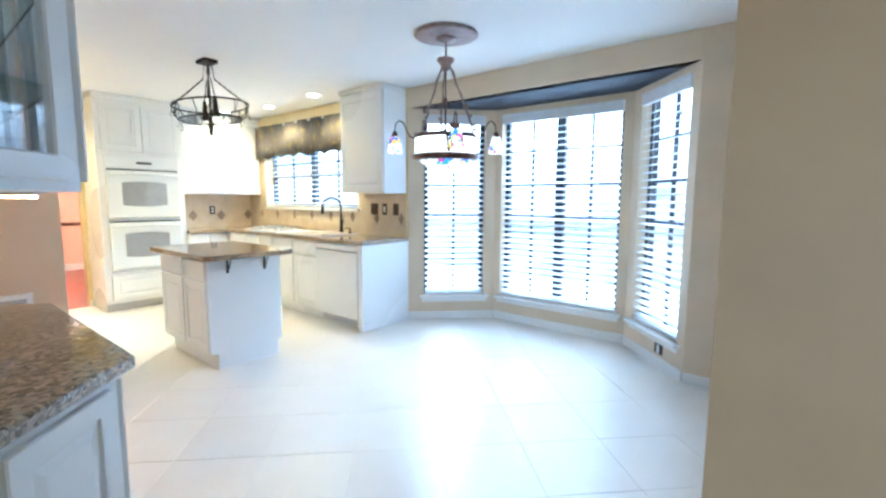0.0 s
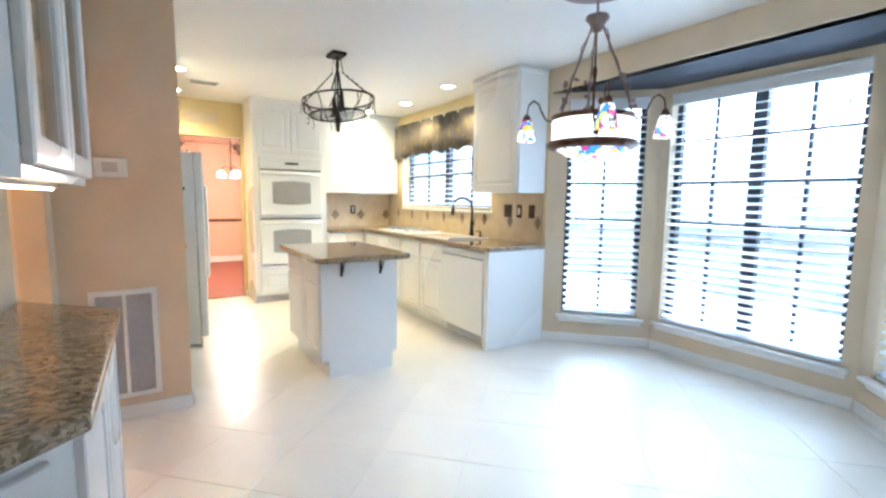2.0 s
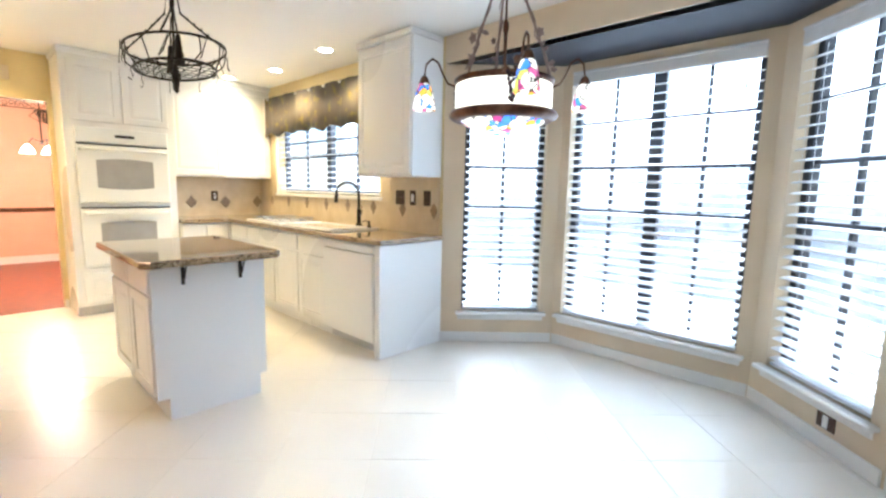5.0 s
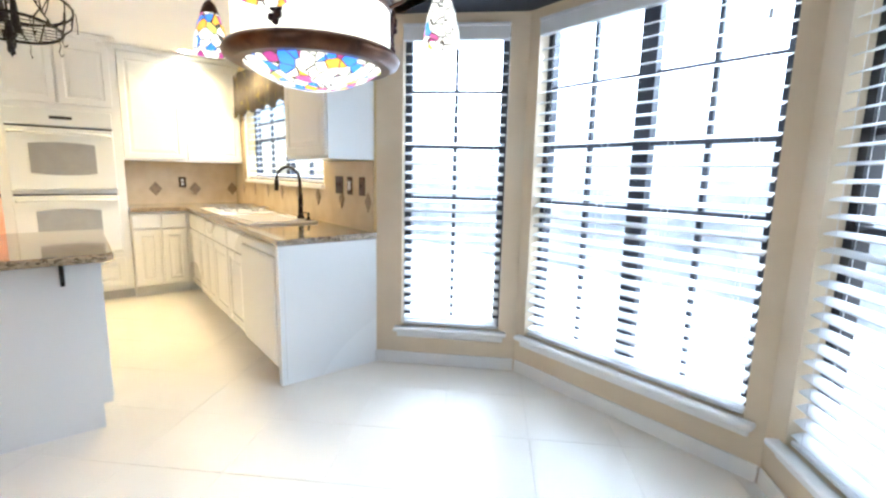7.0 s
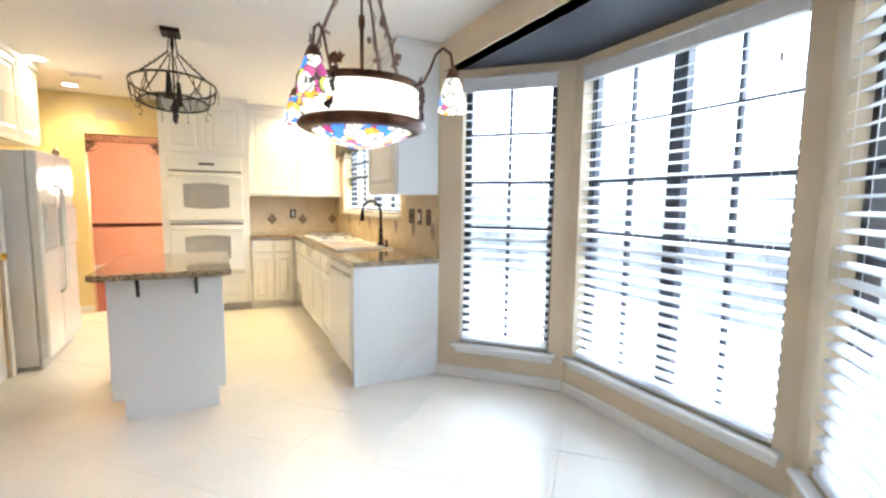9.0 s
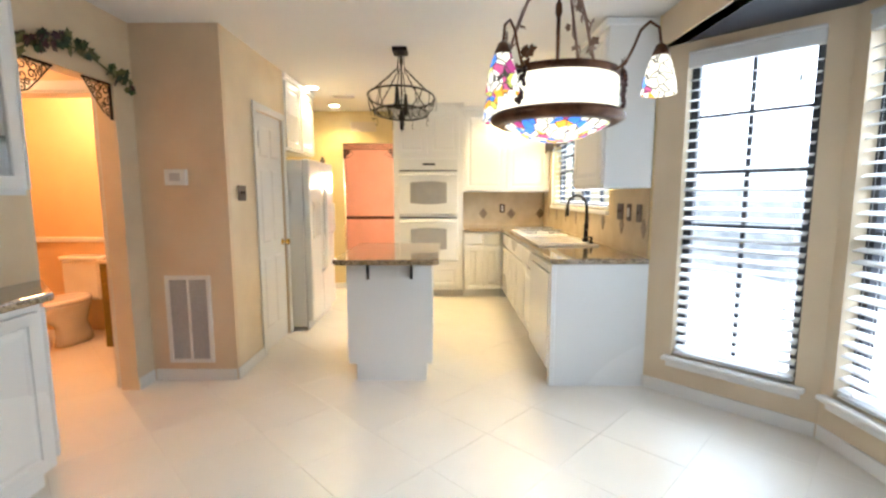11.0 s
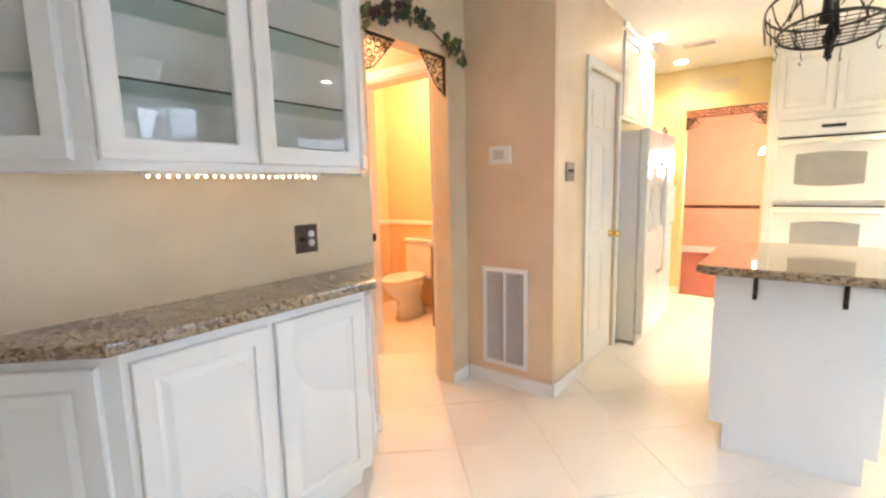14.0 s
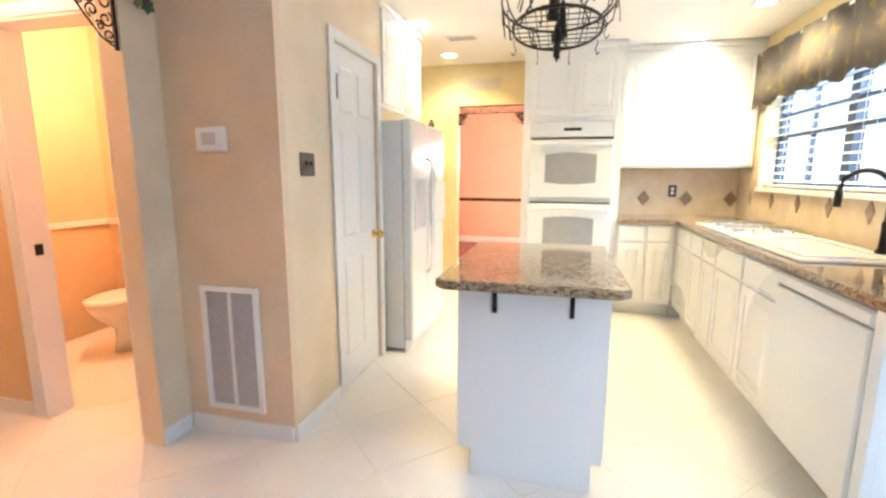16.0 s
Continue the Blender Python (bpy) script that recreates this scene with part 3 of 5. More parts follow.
# garden side
sky_light = bpy.data.lights.new("open_sky", "AREA")
sky_light.shape, sky_light.size, sky_light.size_y, sky_light.energy, sky_light.color = "RECTANGLE", 9.0, 2.5, 1250, (0.84, 0.92, 1.0)
new("open_sky", sky_light).matrix_world = look((0.2, 9.6, 5.0), (0.2, 6.6, 1.1))
structure("ground", boxes((-60, 60, 7.3, 120, -0.3, -0.2)), M_GROUND, "pale concrete and ground outside the windows", "ground")
# Sheet whose own glow stands in for daylight outside.
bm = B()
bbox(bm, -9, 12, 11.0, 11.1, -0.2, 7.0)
structure("backdrop", bm, M_OUT, "glowing sheet with bright hazy sky and garden beyond the windows", "backdrop")


def baseboard(x0, x1, y0, y1):
    structure("baseboard", boxes((x0, x1, y0, y1, 0, 0.085), bev=0.004), M_TRIM, "white painted baseboard", "baseboard")


baseboard(VENTX, VENTX + 0.014, SOUTH + 0.016, PANTRY - 0.002)
baseboard(VENTX - 0.0, DX1 + 0.065, PANTRY + 0.002, PANTRY + 0.016)
baseboard(VENTX + 0.016, OX0, SOUTH + 0.002, SOUTH + 0.016)
baseboard(OX1, -0.15, SOUTH + 0.002, SOUTH + 0.016)
baseboard(P3[0] + 0.002, 2.9, SINK - 0.016, SINK - 0.002)
baseboard(WEST + 0.002, WEST + 0.016, 2.83, AY0)
baseboard(WEST + 0.002, WEST + 0.016, AY1, 4.37)
baseboard(-0.918, -0.904, 0.96, 1.98)
baseboard(P0[0] - 0.012, P0[0] + 0.02, SINK - 0.016, SINK - 0.002)


# ---- joinery ----
def panel_door(bm, x0, x1, z0, z1, y=0.0, t=0.019, rail=0.058):
    """A raised-panel door whose face looks to -y, standing out from y."""
    w = min(rail, (x1 - x0) * 0.26, (z1 - z0) * 0.26)
    g, s, e = 0.010, 0.024, 0.004
    d = w + g
    rows = [(0, y), (0, y - t + e), (e, y - t), (w - e, y - t), (w, y - t + 0.008), (d, y - t + 0.0085), (d + s, y - t + 0.0015)]
    rect_rings(bm, [(x0 + k, x1 - k, z0 + k, z1 - k, yy) for k, yy in rows])
    bmesh.ops.recalc_face_normals(bm, faces=bm.faces[:])
    return bm


def drawer_front(bm, x0, x1, z0, z1, y=0.0, t=0.019):
    bbox(bm, x0, x1, y - t, y, z0, z1, bev=0.006)
    return bm


def base_cabinet(m, w, depth, label, doors=1, drawer=True, group="base cabinets", toe=0.1, h=0.88):
    """Base unit: local x along the run, front looks to -y at y=0."""
    cab = thing("base_cabinet", m, label, "cabinet", group)
    part("body", boxes((0, w, 0.0, depth, toe, h), (0.0, w, 0.06, depth, 0, toe)), M_WHITE, cab)
    dz = h - 0.02
    if drawer:
        n = doors
        for i in range(n):
            a, b = w * i / n + 0.012, w * (i + 1) / n - 0.012
            part("drawer", drawer_front(B(), a, b, h - 0.165, h - 0.02, -0.0005), M_WHITE, cab)
        dz = h - 0.185
    for i in range(doors):
        a, b = w * i / doors + 0.012, w * (i + 1) / doors - 0.012
        part("door", panel_door(B(), a, b, toe + 0.02, dz, -0.0005), M_WHITE, cab)
    return cab


# sink run: fronts look south
FRONT = 5.815
for x0, w, n, lab in ((-3.70, 0.44, 1, "white base cabinet in the corner beside the cooktop"), (-3.26, 0.62, 2, "white base cabinet under the cooktop"), (-2.64, 0.47, 1, "white base cabinet with drawer beside the sink"), (-2.17, 0.46, 1, "white base cabinet with drawer under the sink")):
    base_cabinet(pose(x0, FRONT, 0), w, 0.635, lab, n)
# dishwasher
dw = thing("dishwasher", pose(-1.665, FRONT, 0), "white dishwasher under the granite counter end", "dishwasher")
part("body", boxes((-0.04, 0.598, 0.012, 0.6, 0.1, 0.878), (-0.04, 0.598, 0.06, 0.6, 0.0, 0.1)), M_APPL, dw)
bm = boxes((-0.03, 0.66, -0.04, 0.011, 0.105, 0.80), bev=0.008)
part("door", bm, M_APPL, dw)
part("control_panel", boxes((-0.03, 0.66, -0.036, 0.011, 0.805, 0.87), bev=0.012), M_APPL, dw)
part("kick_plate", boxes((-0.03, 0.595, 0.045, 0.0595, 0.012, 0.098)), M_GREY, dw)
end = thing("end_panel", pose(-1.065, FRONT - 0.03, 0), "white painted end panel of the counter run", "panel")
part("board", boxes((0.0, 0.125, 0.044, 0.67, 0.0, 0.88), (0.068, 0.125, 0.0, 0.0435, 0.0, 0.88)), M_WHITE, end)
part("corner_stile", boxes((0.08, 0.13, -0.004, 0.03, 0.0, 0.88), bev=0.003), M_WHITE, end)
# west run, fronts look east; local x -> world +y
WF = -3.74
base_cabinet(pose(WF, 5.285, 0, 0, 0, 90), 0.50, 0.585, "white base cabinet between oven tower and corner", 2, True)
corner = thing("corner_filler", pose(WF, 5.787, 0), "white filler between the two cabinet runs", "panel")
part("board", boxes((-0.585, 0.038, 0.0, 0.66, 0.1, 0.88), (-0.585, -0.03, 0.0, 0.66, 0.0, 0.1)), M_WHITE, corner)

# granite tops
bm = B()
prism(bm, [(-4.325, 5.285), (-3.70, 5.285), (-3.70, 5.775), (-0.92, 5.775), (-0.92, 6.445), (-4.325, 6.445)], 0.881, 0.921, bev=0.008)
tagged(part("countertop", bm, M_GRANITE), "brown speckled granite countertop along the kitchen corner", "countertop")


# wall cabinets
def wall_cabinet(m, w, depth, z0, z1, doors, label, crown=0.05):
    cab = thing("wall_cabinet", m, label, "cabinet", "wall cabinets")
    part("body", boxes((0, w, 0, depth, z0, z1)), M_WHITE, cab)
    for i in range(doors):
        a, b = w * i / doors + 0.014, w * (i + 1) / doors - 0.014
        part("door", panel_door(B(), a, b, z0 + 0.02, z1 - crown - 0.02, -0.0005), M_WHITE, cab)
    if crown:
        part("crown", boxes((-0.012, w + 0.012, -0.03, depth - 0.02, z1 - crown, z1 - 0.002), bev=0.008), M_WHITE, cab)
    return cab


UZ = 1.395
wall_cabinet(pose(-4.0, 5.29, 0, 0, 0, 90), 1.155, 0.325, UZ, CEIL - 0.003, 2, "white double-door wall cabinet over the corner counter")
wall_cabinet(pose(-1.66, 6.13, 0), 0.69, 0.328, UZ + 0.01, CEIL - 0.003, 1, "tall white wall cabinet beside the sink window")
wall_cabinet(pose(-3.22, 3.50, 0, 0, 0, 180) @ pose(-0.94, 0, 0), 0.94, 0.5, 1.80, CEIL - 0.003, 2, "white cabinet above the refrigerator")

# oven tower
tower = thing("oven_cabinet", pose(-3.77, 4.375, 0, 0, 0, 90), "tall white cabinet housing the double oven", "cabinet")
TW = 0.905
for x in (0, TW - 0.07):
    part("side_panel", boxes((x, x + 0.07, 0, 0.555, 0.1, CEIL - 0.003)), M_WHITE, tower)
part("upper_box", boxes((0.07, TW - 0.07, 0.0, 0.555, 1.82, CEIL - 0.003)), M_WHITE, tower)
part("lower_box", boxes((0.07, TW - 0.07, 0, 0.555, 0.1, 0.47)), M_WHITE, tower)
part("back_panel", boxes((0.07, TW - 0.07, 0.5, 0.555, 0.47, 1.82)), M_WHITE, tower)
part("plinth", boxes((0.0, TW, 0.06, 0.555, 0, 0.1)), M_WHITE, tower)
part("crown", boxes((-0.02, TW + 0.005, -0.03, 0.5, CEIL - 0.055, CEIL - 0.004), bev=0.01), M_WHITE, tower)
for a, b in ((0.05, TW / 2 - 0.008), (TW / 2 + 0.008, TW - 0.05)):
    part("door", panel_door(B(), a, b, 1.875, 2.42, -0.0005), M_WHITE, tower)
part("drawer", panel_door(B(), 0.06, TW - 0.06, 0.14, 0.43, -0.0005), M_WHITE, tower)
part("toe_kick", boxes((0.002, TW - 0.002, 0.052, 0.0595, 0.003, 0.099)), M_GREY, tower)
oven = thing("double_oven", pose(-3.77, 4.445, 0, 0, 0, 90), "white double wall oven built into a tall cabinet", "oven")
OW = 0.765
part("housing", boxes((0.002, OW - 0.002, 0.002, 0.49, 0.475, 1.815)), M_APPL, oven)
cp = part("control_panel", boxes((0.0, OW, -0.026, 0.0015, 1.675, 1.82), bev=0.006), M_APPL, oven)
part("display", boxes((0.31, 0.47, -0.029, -0.0255, 1.735, 1.762), bev=0.001), M_BLACK, cp)
for z0, z1 in ((1.105, 1.655), (0.50, 1.05)):
    dr = part("oven_door", boxes((0.0, OW, -0.034, 0.0015, z0, z1), bev=0.008), M_APPL, oven)
    wz0, wz1 = z0 + 0.15, z1 - 0.14
    bm = B()
    pts = []
    for i in range(9):
        u = -1 + 2 * i / 8
        pts.append((OW / 2 + u * 0.235, wz1 + 0.018 * (1 - u * u)))
    lo = [(x, wz0 + wz1 - z) for x, z in pts[::-1]]
    poly = pts + lo
    f0 = [bm.verts.new((x, -0.038, z)) for x, z in poly]
    f1 = [bm.verts.new((x, -0.0335, z)) for x, z in poly]
    bm.faces.new(f0)
    for i in range(len(poly)):
        bm.faces.new((f0[i], f0[(i + 1) % len(poly)], f1[(i + 1) % len(poly)], f1[i]))
    bmesh.ops.recalc_face_normals(bm, faces=bm.faces[:])
    part("oven_window", bm, M_OVENGLASS, dr, "grey tinted oven window")
    hb = B()
    tube(hb, [(0.03, -0.036, z1 - 0.045), (0.04, -0.07, z1 - 0.042), (OW / 2, -0.08, z1 - 0.036), (OW - 0.04, -0.07, z1 - 0.042), (OW - 0.03, -0.036, z1 - 0.045)], 0.013, 10)
    part("handle", hb, M_APPL, dr)
    part("vent_slot", boxes((0.01, OW - 0.01, -0.02, -0.001, z1 + 0.004, z1 + 0.016)), M_BLACK, oven)

# backsplash
sp = tagged(part("backsplash_west", boxes((WEST + 0.002, WEST + 0.01, 5.29, 6.448, 0.922, 1.394)), M_SPLASH), "beige tiled backsplash with brown diamond insets", "backsplash", "", "structure")
sp2 = tagged(part("backsplash_north", boxes((WEST + 0.012, KX0 - 0.06, SINK - 0.01, SINK - 0.002, 0.922, 1.9), (KX0 - 0.06, KX1 + 0.04, SINK - 0.01, SINK - 0.002, 0.922, KZ0 - 0.04), (KX1 + 0.04, -0.975, SINK - 0.01, SINK - 0.002, 0.922, 1.40)), M_SPLASH), "beige tiled backsplash with brown diamond insets", "backsplash", "", "structure")


def diamond(parent, m, a=0.062, b=0.078):
    bm = B()
    lo = [bm.verts.new(p) for p in ((-a, 0, 0), (0, 0, -b), (a, 0, 0), (0, 0, b))]
    hi = [bm.verts.new((x * 0.88, -0.005, z * 0.88)) for x, z in ((-a, 0), (0, -b), (a, 0), (0, b))]
    bm.faces.new(hi)
    for i in range(4):
        bm.faces.new((lo[i], lo[(i + 1) % 4], hi[(i + 1) % 4], hi[i]))
    bmesh.ops.recalc_face_normals(bm, faces=bm.faces[:])
    ob = part("diamond_tile", bm, M_DIAMOND, parent, "brown stone diamond inset")
    ob.matrix_basis = m


for y in (5.59, 5.99, 6.40):
    diamond(sp, pose(WEST + 0.011, y, 1.09, 0, 0, 90))
for x in (-3.98, -3.55, -3.12, -2.71, -2.30, -1.87, -1.44, -1.04):
    diamond(sp2, pose(x, SINK - 0.011, 1.12), 0.045, 0.075)


# sink, cooktop, tap
sink = thing("sink", pose(-2.52, 6.12, 0.921), "white drop-in kitchen sink set into the granite", "sink")
bm = B()
bbox(bm, -0.02, 0.86, -0.285, 0.235, 0.0, 0.016, bev=0.006)
part("rim", bm, M_PORC, sink)
part("drainboard_ridge", boxes((0.04, 0.8, -0.24, -0.225, 0.0165, 0.024), (0.04, 0.8, 0.13, 0.145, 0.0165, 0.024), (0.04, 0.055, -0.22, 0.125, 0.0165, 0.024), (0.785, 0.8, -0.22, 0.125, 0.0165, 0.024), bev=0.002), M_PORC, sink)
hob = thing("cooktop", pose(-3.38, 6.10, 0.921), "white gas cooktop with grey grates in the counter", "cooktop")
part("plate", boxes((0.0, 0.76, -0.25, 0.25, 0.0, 0.014), bev=0.005), M_APPL, hob)
for cx, cy in ((0.2, -0.12), (0.2, 0.12), (0.56, -0.12), (0.56, 0.12)):
    bm = lathe(B(), [(0.0, 0.03), (0.035, 0.03), (0.04, 0.014)], 16, (cx, cy, 0))
    part("burner", bm, M_STEEL, hob)
    bm = B()
    for s in (-1, 1):
        bbox(bm, cx - 0.11, cx + 0.11, cy + s * 0.05 - 0.005, cy + s * 0.05 + 0.005, 0.034, 0.044)
        bbox(bm, cx + s * 0.05 - 0.005, cx + s * 0.05 + 0.005, cy - 0.11, cy + 0.11, 0.0441, 0.052)
        for q in (-1, 1):
            bbox(bm, cx + s * 0.1 - 0.005, cx + s * 0.1 + 0.005, cy + q * 0.05 - 0.006, cy + q * 0.05 + 0.006, 0.0141, 0.034)
    part("grate", bm, M_STEEL, hob)
tap = thing("kitchen_tap", pose(-1.93, 6.32, 0.937), "dark bronze gooseneck kitchen tap behind the sink", "tap")
bm = lathe(B(), [(0.032, 0.0), (0.032, 0.01), (0.022, 0.03), (0.019, 0.12), (0.022, 0.15), (0.015, 0.17)], 16)
part("base", bm, M_BRONZE, tap)
pts = [(0, 0, 0.16), (0, 0, 0.30)]
for i in range(13):
    a = math.pi * i / 12
    pts.append((-0.1 + 0.1 * math.cos(a), -0.1 * (1 - math.cos(a)) * 0.6, 0.31 + 0.105 * math.sin(a)))
part("spout", tube(B(), pts, 0.013, 12), M_BRONZE, tap)
tip = Vector(pts[-1])
bm = B()
tube(bm, [tip, tip + Vector((0, 0, -0.03)), tip + Vector((-0.003, -0.002, -0.09))], 0.019, 12)
part("spray_head", bm, M_BRONZE, tap)
part("lever", tube(B(), [(0.015, 0, 0.1), (0.045, 0, 0.12), (0.06, -0.01, 0.2)], 0.007, 8), M_BRONZE, tap)
soap = thing("soap_dispenser", pose(-1.77, 6.32, 0.937), "small dark bronze soap dispenser beside the tap", "dispenser")
part("pump", lathe(B(), [(0.02, 0), (0.02, 0.008), (0.01, 0.02), (0.01, 0.05), (0.014, 0.055), (0.0, 0.06)], 14), M_BRONZE, soap)
part("nozzle", tube(B(), [(0, 0, 0.052), (-0.03, -0.02, 0.058), (-0.06, -0.035, 0.045)], 0.005, 8), M_BRONZE, soap)

# valance over the sink window, scalloped
bm = B()
n = 60
x0, x1 = -3.97, -1.68
top, low, top2, low2 = [], [], [], []
for i in range(n + 1):
    u = i / n
    x = x0 + (x1 - x0) * u
    yy = SINK - 0.085 + 0.012 * math.sin(u * 46) + 0.006 * math.sin(u * 101)
    zb = 1.90 + 0.035 * abs(math.sin(u * math.pi * 7)) + 0.01 * math.sin(u * 31)
    top.append(bm.verts.new((x, yy + 0.006, 2.37)))
    low.append(bm.verts.new((x, yy, zb)))
    top2.append(bm.verts.new((x, yy + 0.012, 2.37)))
    low2.append(bm.verts.new((x, yy + 0.006, zb)))
for i in range(n):
    for f in ((low[i], low[i + 1], top[i + 1], top[i]), (low2[i + 1], low2[i], top2[i], top2[i + 1]), (top[i], top[i + 1], top2[i + 1], top2[i]), (low2[i], low2[i + 1], low[i + 1], low[i])):
        bm.faces.new(f).smooth = True
val = thing("valance", pose(0, 0, 0), "grey-brown floral fabric valance over the sink window", "valance")
part("fabric", bm, M_VALANCE, val)
part("mounting_board", boxes((x0 + 0.01, x1 - 0.01, SINK - 0.068, SINK - 0.003, 2.345, 2.365)), M_TRIM, val)

# ---- island ----
isl = thing("kitchen_island", pose(-1.43, 4.66, 0), "white kitchen island with raised panel doors and granite top", "island")
IX0, IX1, IY0, IY1 = -0.50, 0.385, -0.315, 0.275
part("body", boxes((IX0, IX1, IY0, IY1, 0.13, 0.88)), M_WHITE, isl)
part("plinth", boxes((IX0 + 0.03, IX1 - 0.003, -0.265, 0.245, 0.0, 0.1295)), M_WHITE, isl)
part("end_panel", boxes((IX1 + 0.0005, IX1 + 0.016, -0.325, 0.285, 0.13, 0.88), (IX1 + 0.0005, IX1 + 0.014, -0.265, 0.245, 0.0, 0.13)), M_WHITE, isl)
part("corner_strip", boxes((IX1 - 0.04, IX1, IY1 + 0.0005, IY1 + 0.016, 0.15, 0.88), bev=0.003), M_WHITE, isl)
for a, b in ((IX0 + 0.015, IX0 + 0.45), (IX0 + 0.47, IX1 - 0.015)):
    part("drawer", drawer_front(B(), a, b, 0.715, 0.86, IY0 - 0.0005), M_WHITE, isl)
    part("door", panel_door(B(), a, b, 0.15, 0.70, IY0 - 0.0005), M_WHITE, isl)
bm = B()
prism(bm, [(-0.53, -0.395), (0.51, -0.395), (0.55, -0.355), (0.55, 0.30), (0.51, 0.34), (-0.53, 0.34)], 0.881, 0.921, bev=0.008)
part("granite_top", bm, M_GRANITE, isl, "brown speckled granite slab")
for y in (-0.17, 0.14):
    bm = boxes((IX1 + 0.0165, IX1 + 0.024, y - 0.009, y + 0.009, 0.76, 0.88), (IX1 + 0.0165, IX1 + 0.095, y - 0.009, y + 0.009, 0.8725, 0.8805))
    tube(bm, [(IX1 + 0.024, y, 0.79), (IX1 + 0.05, y, 0.8), (IX1 + 0.06, y, 0.83), (IX1 + 0.085, y, 0.872)], 0.005, 6)
    part("bracket", bm, M_IRON, isl, "black iron scroll bracket")

# ---- refrigerator ----
fr = thing("refrigerator", pose(-2.285, 3.72, 0, 0, 0, 180), "white side-by-side refrigerator with water dispenser", "refrigerator")
FW = 0.91
part("cabinet_box", boxes((0, FW, 0.075, 0.80, 0.03, 1.70), bev=0.004), M_APPL, fr)
part("kick_grille", boxes((0.005, FW - 0.005, 0.06, 0.0745, 0.0, 0.085)), M_GREY, fr)
d1 = part("freezer_door", boxes((0.003, 0.395, 0.0, 0.07, 0.09, 1.71), bev=0.012), M_APPL, fr)
d2 = part("fridge_door", boxes((0.403, FW - 0.003, 0.0, 0.07, 0.09, 1.71), bev=0.012), M_APPL, fr)
part("dispenser", boxes((0.09, 0.31, -0.006, 0.0005, 0.95, 1.28), (0.11, 0.29, -0.012, -0.006, 1.19, 1.265), bev=0.003), M_GREY, d1, "grey recessed water dispenser")
for x, d in ((0.365, d1), (0.43, d2)):
    part("handle", tube(B(), [(x, 0.0, 0.55), (x, -0.045, 0.58), (x, -0.05, 1.0), (x, -0.045, 1.42), (x, 0.0, 1.45)], 0.012, 10), M_APPL, d)
panel = part("refreshment_panel", boxes((0.455, FW - 0.012, -0.022, -0.0005, 0.93, 1.27), bev=0.01), M_APPL, d2, "raised white refreshment centre flap")
part("flap_grip", boxes((0.47, FW - 0.03, -0.027, -0.0225, 1.235, 1.25), bev=0.001), M_GREY, panel)
part("dispenser_surround", frame_shape(B(), 0.07, 0.33, 0.92, 1.30, 0.02, -0.012, 0.0, 0.003), M_APPL, d1)
part("door_gasket", boxes((0.004, FW - 0.004, 0.0702, 0.0748, 0.09, 1.70)), M_GREY, fr, "grey door gasket")
orn = thing("ornament", pose(-3.02, 3.66, 1.711), "small dark brown ornament on top of the refrigerator", "ornament")
bm = B()
for p, r in (((0, 0, 0.03), 0.03), ((0.025, 0, 0.02), 0.02), ((-0.03, 0, 0.018), 0.018), ((0.0, 0.0, 0.062), 0.016)):
    ball(bm, p, r, 2)
part("figure", bm, M_PLATE, orn)

# ---- pantry door ----
pd = thing("door_pantry", pose(DX0, PANTRY - 0.055, 0), "closed white panelled pantry door with brass knob", "door", "", "structure")
bm = B()
Wd = DX1 - DX0
bbox(bm, 0.002, Wd - 0.002, 0.0, 0.04, 0.012, DZ - 0.003)
for zz0, zz1 in ((0.2, 0.82), (0.95, 1.58), (1.68, 1.94)):
    for a, b in ((0.085, Wd / 2 - 0.03), (Wd / 2 + 0.03, Wd - 0.085)):
        lo = [bm.verts.new(p) for p in ((b, 0.0405, zz0), (a, 0.0405, zz0), (a, 0.0405, zz1), (b, 0.0405, zz1))]
        hi = [bm.verts.new(p) for p in ((b - 0.02, 0.048, zz0 + 0.02), (a + 0.02, 0.048, zz0 + 0.02), (a + 0.02, 0.048, zz1 - 0.02), (b - 0.02, 0.048, zz1 - 0.02))]
        bm.faces.new(hi)
        for i in range(4):
            bm.faces.new((lo[i], lo[(i + 1) % 4], hi[(i + 1) % 4], hi[i]))
part("leaf", bm, M_TRIM, pd)
part("casing", boxes((-0.06, -0.001, 0.057, 0.071, 0, DZ + 0.06), (Wd + 0.001, Wd + 0.06, 0.057, 0.071, 0, DZ + 0.06), (-0.001, Wd + 0.001, 0.057, 0.071, DZ, DZ + 0.06), bev=0.003), M_TRIM, pd)
kn = part("knob", lathe(B(), [(0.028, 0.041), (0.028, 0.047), (0.01, 0.05), (0.01, 0.075), (0.026, 0.085), (0.03, 0.1), (0.02, 0.112), (0.0, 0.114)], 20, (0.065, 0, 0.92), "y"), M_BRASS, pd, "polished brass knob")
for z in (0.25, 1.05, 1.82):
    part("hinge", boxes((Wd - 0.012, Wd + 0.014, 0.0405, 0.0445, z - 0.045, z + 0.045)), M_GREY, pd)
part("coat_hook", boxes((Wd - 0.075, Wd - 0.01, 0.041, 0.052, 1.875, 1.885), (Wd - 0.065, Wd - 0.055, 0.041, 0.05, 1.75, 1.875)), M_STEEL, pd, "small grey over-door hook")

